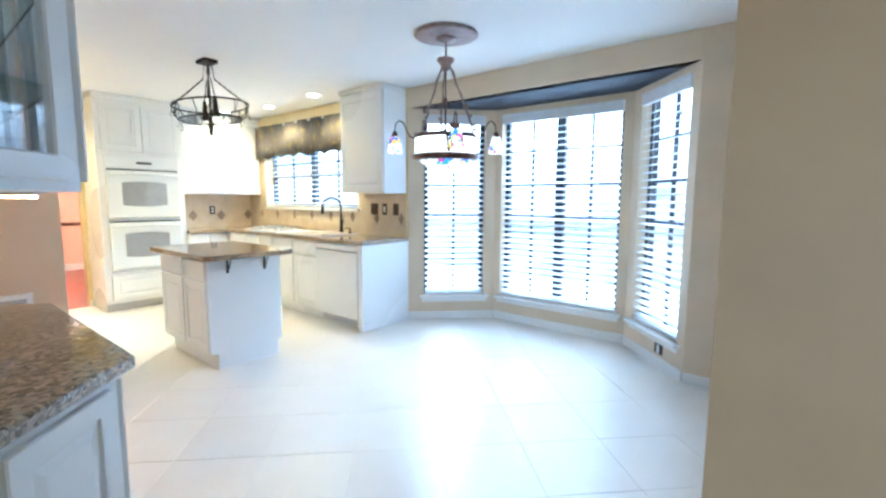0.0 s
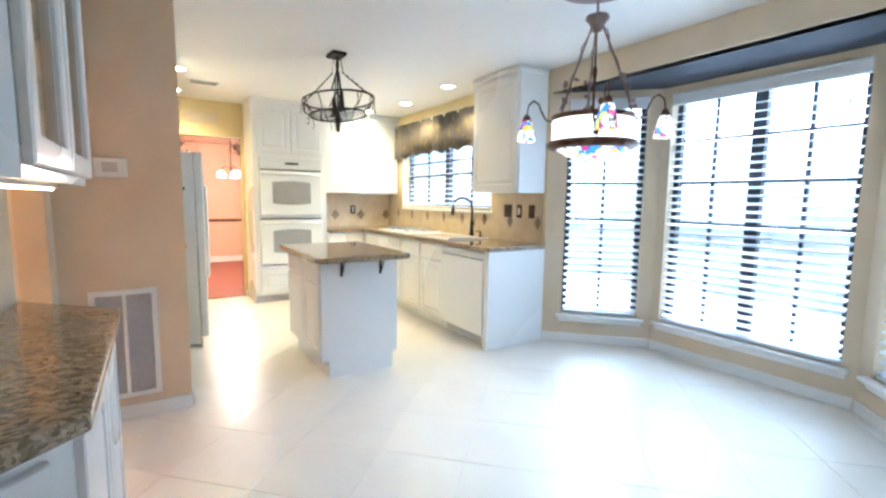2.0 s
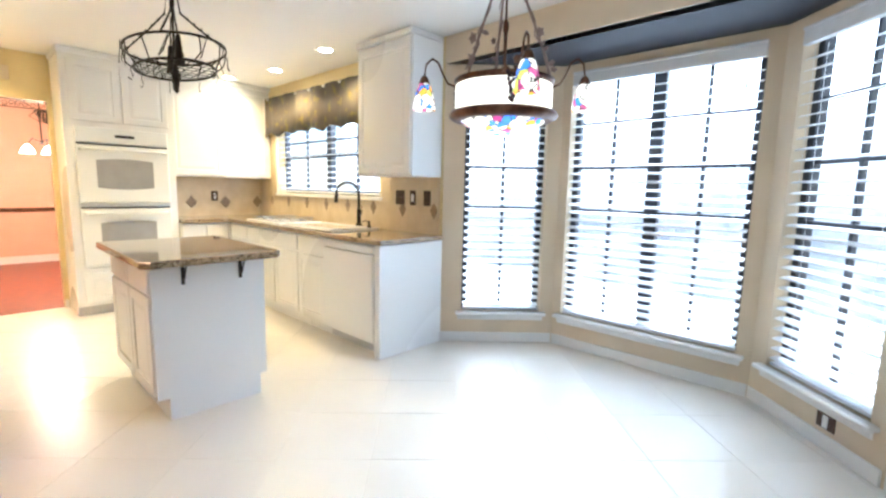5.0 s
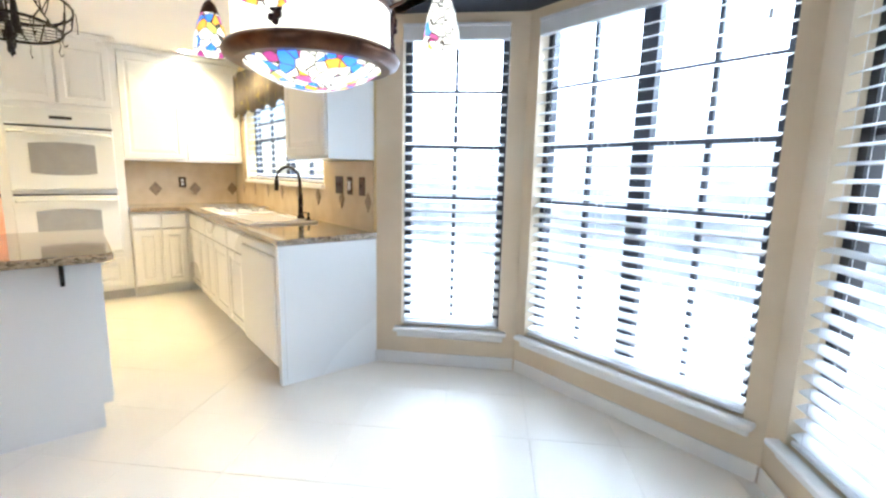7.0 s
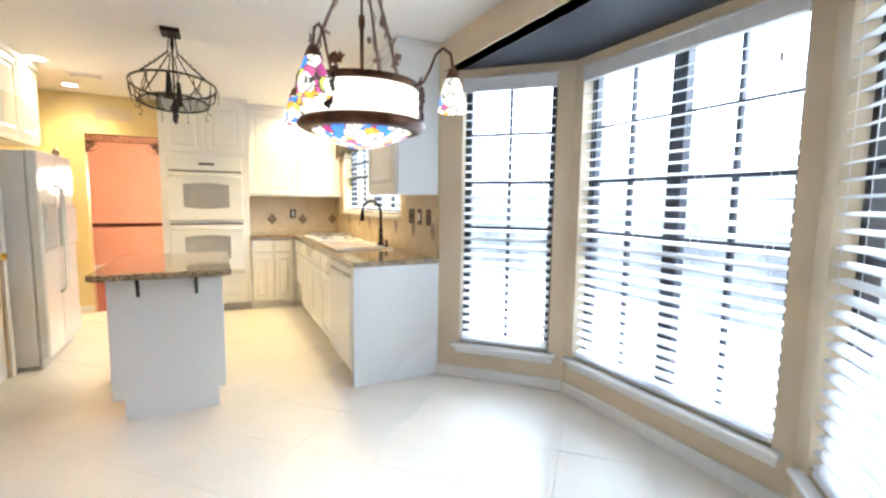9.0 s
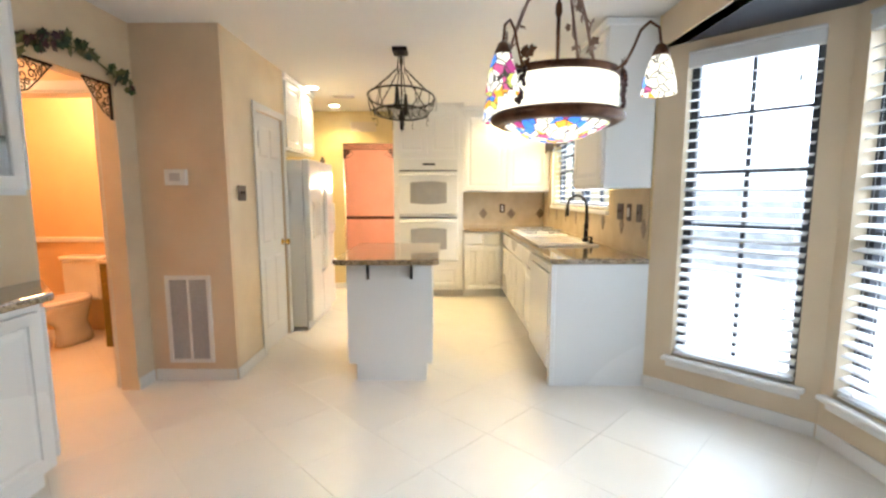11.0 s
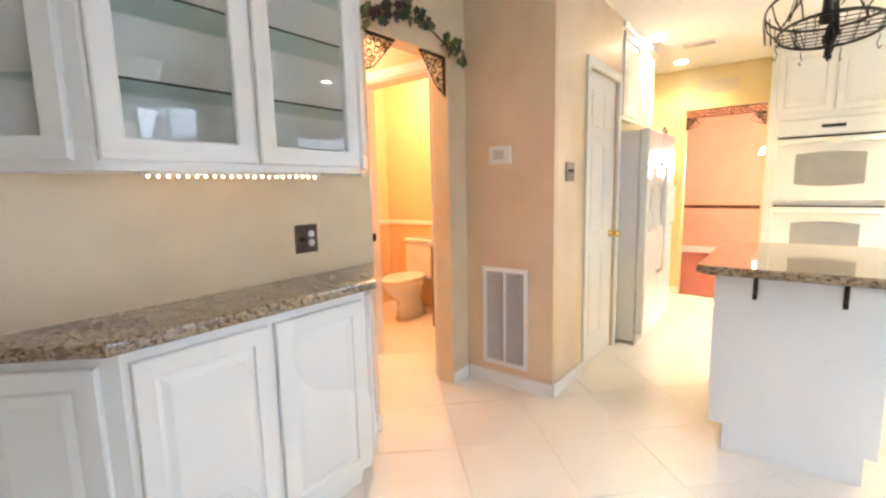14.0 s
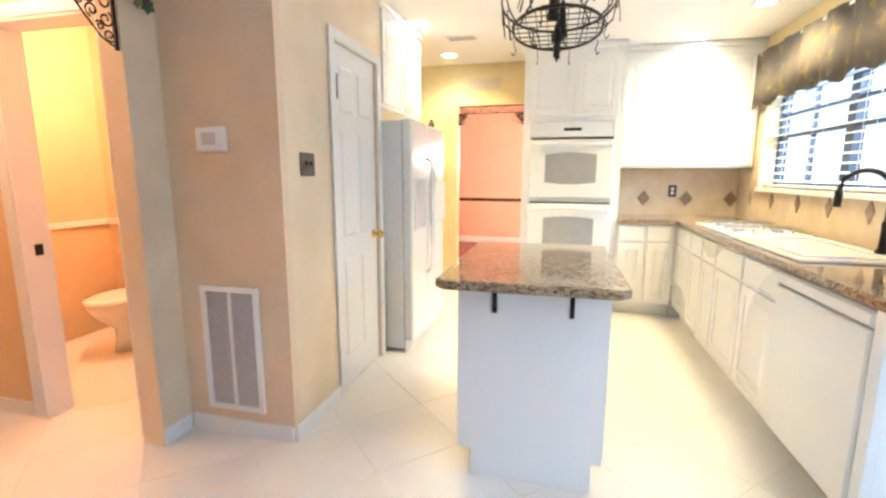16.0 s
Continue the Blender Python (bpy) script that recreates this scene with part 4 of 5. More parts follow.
# ---- return air grille, thermostat, switches, outlets ----
gr = thing("return_air_grille", pose(VENTX + 0.001, 3.0, 0, 0, 0, 90), "white framed return air grille low on the wall", "vent")
part("frame", frame_shape(B(), 0.015, 0.345, 0.135, 0.785, 0.03, -0.014, 0.0, 0.003), M_TRIM, gr)
part("centre_bar", boxes((0.171, 0.189, -0.012, 0, 0.165, 0.755), bev=0.002), M_TRIM, gr)
part("filter", boxes((0.044, 0.316, -0.002, 0.0, 0.164, 0.756)), M_GREY, gr)
for a, b in ((0.0455, 0.1705), (0.1895, 0.3145)):
    sl = B()
    for k in range(40):
        z = 0.168 + k * 0.0148
        vs = [sl.verts.new(p) for p in ((a, -0.0102, z), (b, -0.0102, z), (b, -0.0025, z + 0.009), (a, -0.0025, z + 0.009))]
        sl.faces.new(vs)
        vs2 = [sl.verts.new(p) for p in ((a, -0.0102, z - 0.001), (b, -0.0102, z - 0.001), (b, -0.0025, z + 0.008), (a, -0.0025, z + 0.008))]
        sl.faces.new(vs2[::-1])
    tagged(part("louvres", sl, M_GREY, gr), kind="stuff")
th = thing("thermostat", pose(VENTX + 0.001, 3.08, 1.43, 0, 0, 90), "white wall thermostat with a grey display", "thermostat")
part("case", boxes((0, 0.155, -0.03, 0, 0, 0.112), bev=0.006), M_PLASTIC, th)
part("display", boxes((0.04, 0.112, -0.0325, -0.0295, 0.03, 0.085)), M_GREY, th, "grey display")


def plate(m, w, h, label, kind, n=1):
    p = thing("wall_plate", m, label, "switch" if kind == "toggle" else "outlet", "wall plates")
    part("cover", boxes((-w / 2, w / 2, -0.007, 0, -h / 2, h / 2), bev=0.003), M_PLATE, p)
    for i in range(n):
        x = (i - (n - 1) / 2) * 0.046
        if kind == "toggle":
            part("toggle", boxes((x - 0.005, x + 0.005, -0.02, -0.006, -0.004, 0.014), bev=0.001), M_PLATE, p)
        elif kind == "rocker":
            part("rocker", boxes((x - 0.016, x + 0.016, -0.011, -0.006, -0.033, 0.033), bev=0.001), M_PLASTIC, p)
        else:
            for z in (-0.02, 0.02):
                part("socket", lathe(B(), [(0.0, -0.009), (0.0155, -0.009), (0.0165, -0.0065)], 14, (x, 0, z), "y"), M_PLASTIC, p)
    return p


plate(pose(-1.27, PANTRY + 0.001, 1.375, 0, 0, 180), 0.13, 0.115, "bronze double toggle switch plate on the tan wall", "toggle", 2)
pl = plate(pose(0.21, SOUTH + 0.001, 1.085, 0, 0, 180), 0.115, 0.125, "dark bronze double plate with socket and dimmer", "none", 0)
for z in (-0.02, 0.02):
    part("socket", lathe(B(), [(0.0, -0.009), (0.0155, -0.009), (0.0165, -0.0065)], 14, (0.023, 0, z), "y"), M_PLASTIC, pl)
part("dimmer_knob", lathe(B(), [(0.0, -0.03), (0.012, -0.03), (0.014, -0.0065)], 16, (-0.025, 0, 0), "y"), M_BLACK, pl)
for x, w, k, n in ((-1.47, 0.12, "toggle", 2), (-1.30, 0.075, "rocker", 1), (-1.12, 0.085, "toggle", 1)):
    plate(pose(x, SINK - 0.011, 1.225), w, 0.13, "bronze plate on the backsplash beside the sink", k, n)
plate(pose(WEST + 0.011, 5.86, 1.165, 0, 0, 90), 0.078, 0.12, "bronze outlet plate on the backsplash", "socket", 1)
plate(m3 @ pose(0.60, -0.002, 0.15), 0.115, 0.08, "bronze outlet plate low on the bay wall", "rocker", 1)
plate(pose(-4.07, SINK - 0.011, 1.62), 0.05, 0.13, "bronze switch plate beside the kitchen window", "toggle", 1)


# ---- hutch ----
hu = thing("hutch", pose(0.60, SOUTH + 0.003, 0, 0, 0, 180), "white built-in hutch base with raised panel doors", "cabinet")
# local: +x is west, front looks to -y; half plan with angled ends
def hutch_plan(front, d, wall):
    return [(-wall, 0.0), (-front, -d), (front, -d), (wall, 0.0)]


part("body", prism(B(), hutch_plan(0.44, 0.305, 0.745), 0.09, 0.88), M_WHITE, hu)
part("plinth", prism(B(), hutch_plan(0.415, 0.26, 0.68), 0.0, 0.0895), M_WHITE, hu)
for a, b in ((-0.42, -0.012), (0.012, 0.41)):
    part("door", panel_door(B(), a, b, 0.11, 0.845, -0.3055), M_WHITE, hu)
for s in (-1, 1):
    ang = 45 * s
    c = Vector((s * (0.44 + 0.745) / 2, -0.305 / 2, 0))
    d = part("door", panel_door(B(), -0.165, 0.165, 0.11, 0.845, -0.001), M_WHITE, hu)
    d.matrix_basis = Matrix.Translation(c) @ pose(0, 0, 0, 0, 0, ang)
bm = B()
prism(bm, hutch_plan(0.475, 0.343, 0.80), 0.881, 0.921, bev=0.01, seg=3)
top = tagged(part("hutch_countertop", bm, M_GRANITE), "brown speckled granite top on the hutch base", "countertop")
top.matrix_world = pose(0.60, SOUTH + 0.003, 0, 0, 0, 180)

hc = thing("display_cabinet", pose(0.575, SOUTH + 0.003, 0, 0, 0, 180), "white glass-door display cabinet with empty glass shelves", "cabinet")
Z0, Z1, D, F, Wl = 1.362, 2.36, 0.265, 0.455, 0.72
part("bottom_board", prism(B(), hutch_plan(F, D, Wl), Z0, Z0 + 0.03), M_WHITE, hc)
part("top_board", prism(B(), hutch_plan(F, D, Wl), Z1 - 0.03, Z1), M_WHITE, hc)
part("back_board", boxes((-Wl, Wl, -0.012, 0.0, Z0 + 0.03, Z1 - 0.03)), M_WHITE, hc)
part("crown", prism(B(), hutch_plan(F + 0.03, D + 0.04, Wl + 0.05), Z1, Z1 + 0.05, bev=0.01), M_WHITE, hc)
part("face_frame", boxes((-F, -F + 0.03, -D, -D + 0.02, Z0 + 0.03, Z1 - 0.03), (F - 0.03, F, -D, -D + 0.02, Z0 + 0.03, Z1 - 0.03), (-0.03, 0.03, -D, -D + 0.02, Z0 + 0.03, Z1 - 0.03)), M_WHITE, hc)


def glass_door(m, x0, x1, parent):
    z0, z1, w = Z0 + 0.025, Z1 - 0.02, 0.062
    bm = frame_shape(B(), x0, x1, z0, z1, w, -0.021, -0.001, 0.005)
    d = part("door", bm, M_WHITE, parent)
    d.matrix_basis = m
    g = part("pane", boxes((x0 + w - 0.004, x1 - w + 0.004, -0.012, -0.008, z0 + w - 0.004, z1 - w + 0.004)), M_GLASS, d)
    g.visible_shadow = False


glass_door(pose(0, -D - 0.0005, 0), -F + 0.01, -0.008, hc)
glass_door(pose(0, -D - 0.0005, 0), 0.008, F - 0.01, hc)
for s in (-1, 1):
    c = Vector((s * (F + Wl) / 2, -D / 2, 0))
    mm = Matrix.Translation(c) @ pose(0, 0, 0, 0, 0, 45 * s)
    glass_door(mm, -0.145, 0.145, hc)
    fb = part("end_frame", boxes((-0.187, -0.146, 0.0, 0.018, Z0 + 0.03, Z1 - 0.03), (0.146, 0.187, 0.0, 0.018, Z0 + 0.03, Z1 - 0.03)), M_WHITE, hc)
    fb.matrix_basis = mm
for z in (1.61, 1.855, 2.10):
    sh = part("shelf", prism(B(), hutch_plan(F - 0.02, D - 0.03, Wl - 0.08), z, z + 0.006), M_SHELF, hc, "clear glass shelf")
    sh.visible_shadow = False
    part("shelf_edge", boxes((-F + 0.02, F - 0.02, -D + 0.027, -D + 0.0298, z, z + 0.007)), M_SHELFEDGE, hc, "dark green polished glass edge")
# warm bulbs on a string beneath
ls = thing("light_string", pose(0.575, SOUTH + 0.003, Z0, 0, 0, 180), "string of small warm bulbs under the display cabinet", "light")
part("channel", boxes((-0.33, 0.30, -0.21, -0.19, -0.010, -0.001)), M_TRIM, ls)
sb = ball(B(), (0, 0, 0), 0.0042, 1)
first = part("bulb", sb, M_LED, ls)
for k in range(22):
    ob = first if k == 0 else new("bulb", first.data)
    ob.parent = ls
    ob.matrix_basis = pose(-0.31 + k * 0.028, -0.20, -0.0135)


# ---- pot rack ----
pr = thing("pot_rack", pose(-1.63, 4.69, 0), "black wrought iron pot rack lamp hung over the island", "pot rack")
pr.scale = (1.12, 0.69, 1.0)
part("canopy", boxes((-0.075, 0.075, -0.095, 0.075, CEIL - 0.03, CEIL - 0.001), bev=0.005), M_IRON, pr)
RT, RB = 2.14, 2.02
part("upper_hoop", tube(B(), [p for p in ring_pts(0, 0, RT, 0.39, 32)], 0.0075, 6, True), M_IRON, pr)
part("lower_hoop", tube(B(), [p for p in ring_pts(0, 0, RB, 0.31, 32)], 0.0075, 6, True), M_IRON, pr)
for i in range(12):
    a = 2 * math.pi * i / 12
    part("spoke", tube(B(), [(0.31 * math.cos(a), 0.31 * math.sin(a), RB), (0.37 * math.cos(a + 0.06), 0.37 * math.sin(a + 0.06), (RT + RB) / 2 - 0.02), (0.39 * math.cos(a), 0.39 * math.sin(a), RT)], 0.005, 6), M_IRON, pr)
for i in range(-4, 5):
    q = i * 0.068
    l = math.sqrt(max(0.0, 0.305**2 - q * q))
    part("grid_rod", tube(B(), [(q, -l, RB), (q, l, RB)], 0.0028, 5), M_IRON, pr)
    part("grid_rod", tube(B(), [(-l, q, RB + 0.004), (l, q, RB + 0.004)], 0.0028, 5), M_IRON, pr)
for a in (0.9, 2.47, 4.04, 5.61):
    c, s = math.cos(a), math.sin(a)
    cb = B()
    tube(cb, [(0.035 * c, 0.035 * s, CEIL - 0.03), (0.06 * c, 0.06 * s, 2.36), (0.20 * c, 0.20 * s, 2.26), (0.39 * c, 0.39 * s, RT)], 0.006, 6)
    for k in range(7):
        u = k / 6
        ball(cb, ((0.06 + 0.3 * u) * c, (0.06 + 0.3 * u) * s, 2.36 - 0.2 * u), 0.011, 1)
    part("chain", cb, M_IRON, pr)
part("stem", lathe(B(), [(0.012, CEIL - 0.031), (0.02, 2.42), (0.009, 2.38), (0.009, 2.06), (0.024, 2.03), (0.03, 1.98), (0.016, 1.94), (0.024, 1.92), (0.008, 1.885), (0.0, 1.872)], 14), M_IRON, pr)
gb = B()
rng = random.Random(4)
for k in range(26):
    a, h = rng.uniform(0, 6.28), rng.uniform(0, 1)
    ball(gb, (0.035 * (1 - 0.7 * h) * math.cos(a), 0.035 * (1 - 0.7 * h) * math.sin(a), 2.0 - 0.11 * h), 0.013, 1)
part("grape_cluster", gb, M_IRON, pr)
for x, y in ((0.13, -0.03), (-0.13, 0.03)):
    lamp = part("lamp_shade", lathe(B(), [(0.016, 2.20), (0.02, 2.18), (0.034, 2.06), (0.046, 2.035), (0.042, 2.035), (0.03, 2.06), (0.014, 2.18)], 16, (x, y, 0)), M_IRON, pr)
    part("lamp_rod", tube(B(), [(x, y, 2.19), (x * 0.4, y * 0.4, 2.36)], 0.006, 6), M_IRON, pr)
vb = B()
rng = random.Random(9)
for k in range(18):
    a = rng.uniform(0, 6.28)
    r = rng.uniform(0.33, 0.41)
    pts = [(r * math.cos(a + 0.05 * j) + rng.uniform(-0.01, 0.01), r * math.sin(a + 0.05 * j), RB + 0.01 + 0.028 * j + rng.uniform(-0.012, 0.012)) for j in range(5)]
    tube(vb, pts, 0.0035, 5)
part("vine", vb, M_IRON, pr, "twisted iron vine")
for i in range(8):
    a = 0.5 + 2 * math.pi * i / 8
    c, s = math.cos(a), math.sin(a)
    r = 0.315
    part("pot_hook", tube(B(), [(r * c, r * s, RB + 0.008), ((r + 0.02) * c, (r + 0.02) * s, RB - 0.02), (r * c, r * s, RB - 0.055), ((r + 0.015) * c, (r + 0.015) * s, RB - 0.08), ((r + 0.035) * c, (r + 0.035) * s, RB - 0.065)], 0.0035, 5), M_IRON, pr)


# ---- chandelier ----
ch = thing("chandelier", pose(0.37, 5.47, 0), "copper drum chandelier with stained glass bowl and shades", "chandelier")
ch.scale = (0.85, 0.85, 1.0)
part("ceiling_medallion", lathe(B(), [(0.0, CEIL - 0.001), (0.262, CEIL - 0.001), (0.268, CEIL - 0.014), (0.24, CEIL - 0.022), (0.17, CEIL - 0.018), (0.1, CEIL - 0.03), (0.0, CEIL - 0.032)], 40), M_PINKMET, ch, "mottled rose metal medallion")
part("canopy", lathe(B(), [(0.085, CEIL - 0.033), (0.08, CEIL - 0.045), (0.03, CEIL - 0.06), (0.008, CEIL - 0.065), (0.008, 2.36), (0.07, 2.35), (0.075, 2.335), (0.05, 2.31), (0.03, 2.27), (0.0, 2.26)], 28), M_PINKMET, ch)
RM, RTOP = 1.655, 1.80
part("drum_glass", lathe(B(), [(0.262, RM + 0.012), (0.262, RTOP), (0.256, RTOP), (0.256, RM + 0.012)], 48), M_OPAL, ch, "lit cream opal glass band")
part("lower_rim", lathe(B(), [(0.262, RM - 0.03), (0.29, RM - 0.018), (0.298, RM - 0.004), (0.285, RM + 0.012), (0.264, RM + 0.016), (0.25, RM + 0.0), (0.255, RM - 0.024)], 48), M_COPPER, ch)
part("upper_rim", lathe(B(), [(0.263, RTOP - 0.016), (0.27, RTOP), (0.27, RTOP + 0.01), (0.255, RTOP + 0.012), (0.252, RTOP - 0.01)], 48), M_COPPER, ch)
part("bowl", lathe(B(), [(0.0, RM - 0.095), (0.06, RM - 0.09), (0.13, RM - 0.075), (0.19, RM - 0.052), (0.245, RM - 0.022)], 48), M_STAIN, ch, "multicoloured stained glass bowl with fruit")
part("centre_rod", lathe(B(), [(0.006, 2.27), (0.006, 2.08), (0.014, 2.07), (0.016, 2.04), (0.009, 2.02), (0.008, RTOP + 0.02), (0.0, RTOP + 0.0)], 12), M_COPPER, ch)
part("rod_bracket", boxes((-0.262, 0.262, -0.008, 0.008, RTOP - 0.004, RTOP + 0.008), (-0.008, 0.008, -0.262, -0.0085, RTOP - 0.004, RTOP + 0.008), (-0.008, 0.008, 0.0085, 0.262, RTOP - 0.004, RTOP + 0.008)), M_COPPER, ch)


def leaf_shape(bm, c, size, nrm_yaw, nrm_pitch, roll=0.0, th=0.002):
    """A lobed vine leaf, slightly cupped."""
    m = Matrix.Translation(c) @ pose(0, 0, 0, math.degrees(nrm_pitch), 0, math.degrees(nrm_yaw)) @ pose(0, 0, 0, 0, 0, math.degrees(roll))
    out = []
    for i in range(10):
        a = 2 * math.pi * i / 10
        r = size * (1.0 if i % 2 == 0 else 0.62)
        out.append((r * math.cos(a), r * math.sin(a) * 0.9, -0.18 * r))
    up = [bm.verts.new(m @ Vector((x, y, z + th))) for x, y, z in out]
    dn = [bm.verts.new(m @ Vector((x, y, z - th))) for x, y, z in out]
    ct, cb = bm.verts.new(m @ Vector((0, 0, th))), bm.verts.new(m @ Vector((0, 0, -th)))
    for i in range(10):
        j = (i + 1) % 10
        bm.faces.new((ct, up[i], up[j]))
        bm.faces.new((cb, dn[j], dn[i]))
        bm.faces.new((up[i], dn[i], dn[j], up[j]))


rng = random.Random(12)
for k in range(3):
    a = radians(20 + 120 * k)
    c, s = math.cos(a), math.sin(a)
    db = B()
    tube(db, [(0.04 * c, 0.04 * s, 2.29), (0.12 * c, 0.12 * s, 2.12), (0.19 * c, 0.19 * s, 1.97), (0.25 * c, 0.25 * s, RTOP + 0.015)], 0.0065, 7)
    tube(db, [(0.05 * c + 0.02 * math.sin(j), 0.05 * s + 0.02 * math.cos(j), 2.28) if j == 0 else ((0.05 + 0.2 * j / 8) * c + 0.016 * math.sin(j * 2.1), (0.05 + 0.2 * j / 8) * s + 0.016 * math.cos(j * 2.1), 2.28 - 0.45 * j / 8) for j in range(9)], 0.0035, 6)
    part("hanger_rod", db, M_PINKMET, ch)
    lb = B()
    for j in range(6):
        u = rng.uniform(0.55, 0.98)
        leaf_shape(lb, ((0.05 + 0.21 * u) * c + rng.uniform(-0.03, 0.03), (0.05 + 0.21 * u) * s + rng.uniform(-0.03, 0.03), 2.28 - 0.45 * u), rng.uniform(0.016, 0.028), rng.uniform(0, 6.28), rng.uniform(0.3, 2.4), rng.uniform(0, 6))
    part("vine_leaves", lb, M_PINKMET, ch)
    a2 = a + radians(55)
    c, s = math.cos(a2), math.sin(a2)
    gbm = B()
    for j in range(40):
        h = rng.random()
        w = 0.032 * (1 - 0.75 * h)
        t = rng.uniform(-w, w)
        ball(gbm, ((0.276 + rng.uniform(0, 0.014)) * c - t * s, (0.276 + rng.uniform(0, 0.014)) * s + t * c, RTOP + 0.005 - 0.125 * h), 0.0105, 1)
    part("grape_cluster", gbm, M_GRAPE, ch, "dark purple metal grapes")
    lb = B()
    for j in range(5):
        t = rng.uniform(-0.05, 0.05)
        leaf_shape(lb, (0.28 * c - t * s, 0.28 * s + t * c, RTOP + rng.uniform(0.0, 0.05)), rng.uniform(0.022, 0.032), a2 + 1.57, 1.4 + rng.uniform(-0.4, 0.4), rng.uniform(0, 6))
    part("grape_leaves", lb, M_COPPER, ch)
for k, deg in enumerate((45, 135, 213, 320)):
    a = radians(deg)
    c, s = math.cos(a), math.sin(a)
    pts = [(0.268, RTOP - 0.01), (0.31, RTOP + 0.005), (0.34, RTOP + 0.05), (0.365, RTOP + 0.1), (0.40, RTOP + 0.12), (0.435, RTOP + 0.095), (0.445, RTOP + 0.04)]
    arm = part("arm", tube(B(), [(r * c, r * s, z) for r, z in pts], 0.0055, 7), M_COPPER, ch)
    q = (0.445 * c, 0.445 * s, 0)
    part("shade_cap", lathe(B(), [(0.008, RTOP + 0.045), (0.02, RTOP + 0.035), (0.034, RTOP + 0.005), (0.032, RTOP + 0.003), (0.0, RTOP + 0.02)], 18, q), M_COPPER, arm)
    part("shade", lathe(B(), [(0.032, RTOP + 0.004), (0.046, RTOP - 0.03), (0.058, RTOP - 0.075), (0.064, RTOP - 0.115), (0.061, RTOP - 0.115), (0.055, RTOP - 0.075), (0.043, RTOP - 0.03), (0.03, RTOP + 0.0)], 24, q), M_STAINS, arm, "lit stained glass bell shade")

# ---- ironwork and garland over the hall opening ----
def scroll(bm, cx, cz, r, a0, turns, y, rod=0.004):
    pts = []
    n = 14
    for i in range(n):
        u = i / (n - 1)
        a = a0 + turns * 2 * math.pi * u
        rr = r * (1 - 0.75 * u)
        pts.append((cx + rr * math.cos(a), y, cz + rr * math.sin(a)))
    tube(bm, pts, rod, 5)


def corner_bracket(m, label, w=0.24, h=0.24):
    br = thing("iron_bracket", m, label, "bracket", "iron corner brackets")
    part("top_bar", boxes((0, w, -0.006, 0.006, -0.012, 0.0)), M_IRON, br)
    part("upright_bar", boxes((0, 0.012, -0.006, 0.006, -h, -0.0125)), M_IRON, br)
    for cx, cz, r, a in ((0.05, -0.05, 0.035, 0), (0.12, -0.045, 0.034, 1.5), (0.185, -0.035, 0.026, 3), (0.045, -0.12, 0.034, 2), (0.035, -0.185, 0.026, 4), (0.105, -0.1, 0.03, 5), (0.16, -0.075, 0.02, 1), (0.075, -0.155, 0.02, 0.5)):
        bm = B()
        scroll(bm, cx * w / 0.24, cz * h / 0.24, r, a, 1.3, 0)
        part("scroll", bm, M_IRON, br)
    part("brace", tube(B(), [(0.012, 0, -h + 0.01), (0.07, 0, -0.2 * h / 0.24), (0.14, 0, -0.12 * h / 0.24), (w - 0.01, 0, -0.014)], 0.004, 5), M_IRON, br)
    return br


corner_bracket(pose(OX0 + 0.001, SOUTH - 0.02, OZ - 0.002), "black iron scroll bracket in the corner of the hall opening", 0.23, 0.23)
corner_bracket(pose(OX1 - 0.001, SOUTH - 0.02, OZ - 0.002, 0, 0, 180), "black iron scroll bracket in the corner of the hall opening", 0.23, 0.2)
ga = thing("ivy_garland", pose(0, SOUTH, 0), "silk ivy garland with burgundy leaves over the hall opening", "garland")
rng = random.Random(21)
st = B()
path = []
for i in range(15):
    u = i / 14
    path.append((OX1 + 0.03 + (OX0 - 0.1 - OX1 - 0.0) * u, 0.02, OZ + 0.0 + 0.125 * math.sin(math.pi * (0.08 + 0.9 * u))))
tube(st, path, 0.005, 6)
part("stem", st, M_LEAF2, ga)
for mm, count in ((M_LEAF, 34), (M_LEAF2, 24), (M_LEAF3, 16)):
    for k in range(count):
        lb = B()
        p = path[rng.randrange(15)]
        leaf_shape(lb, (p[0] + rng.uniform(-0.035, 0.035), 0.02 + rng.uniform(0.0, 0.06), p[2] + rng.uniform(-0.04, 0.045)), rng.uniform(0.02, 0.038), rng.uniform(-0.8, 0.8) + math.pi, -1.2 + rng.uniform(-0.5, 0.5), rng.uniform(0, 6.28))
        part("leaf", lb, mm, ga)
ir = thing("iron_lintel", pose(WEST - 0.02, AY0, AZ - 0.002, 0, 0, 90), "dark iron scroll fretwork under the dining doorway head", "fretwork")
part("bar", boxes((0.0, AY1 - AY0, -0.006, 0.006, -0.012, 0.0)), M_COPPER, ir)
part("bar", boxes((0.0, AY1 - AY0, -0.006, 0.006, -0.085, -0.075)), M_COPPER, ir)
for k in range(15):
    bm = B()
    scroll(bm, 0.03 + k * 0.05, -0.043, 0.028, k * 1.3, 1.2, 0, 0.0045)
    part("scroll", bm, M_COPPER, ir)
corner_bracket(pose(WEST - 0.04, AY0 + 0.001, AZ - 0.09, 0, 0, 90), "small iron scroll bracket in the dining doorway", 0.1, 0.12)
corner_bracket(pose(WEST - 0.04, AY1 - 0.001, AZ - 0.09, 0, 0, -90), "small iron scroll bracket in the dining doorway", 0.1, 0.12)

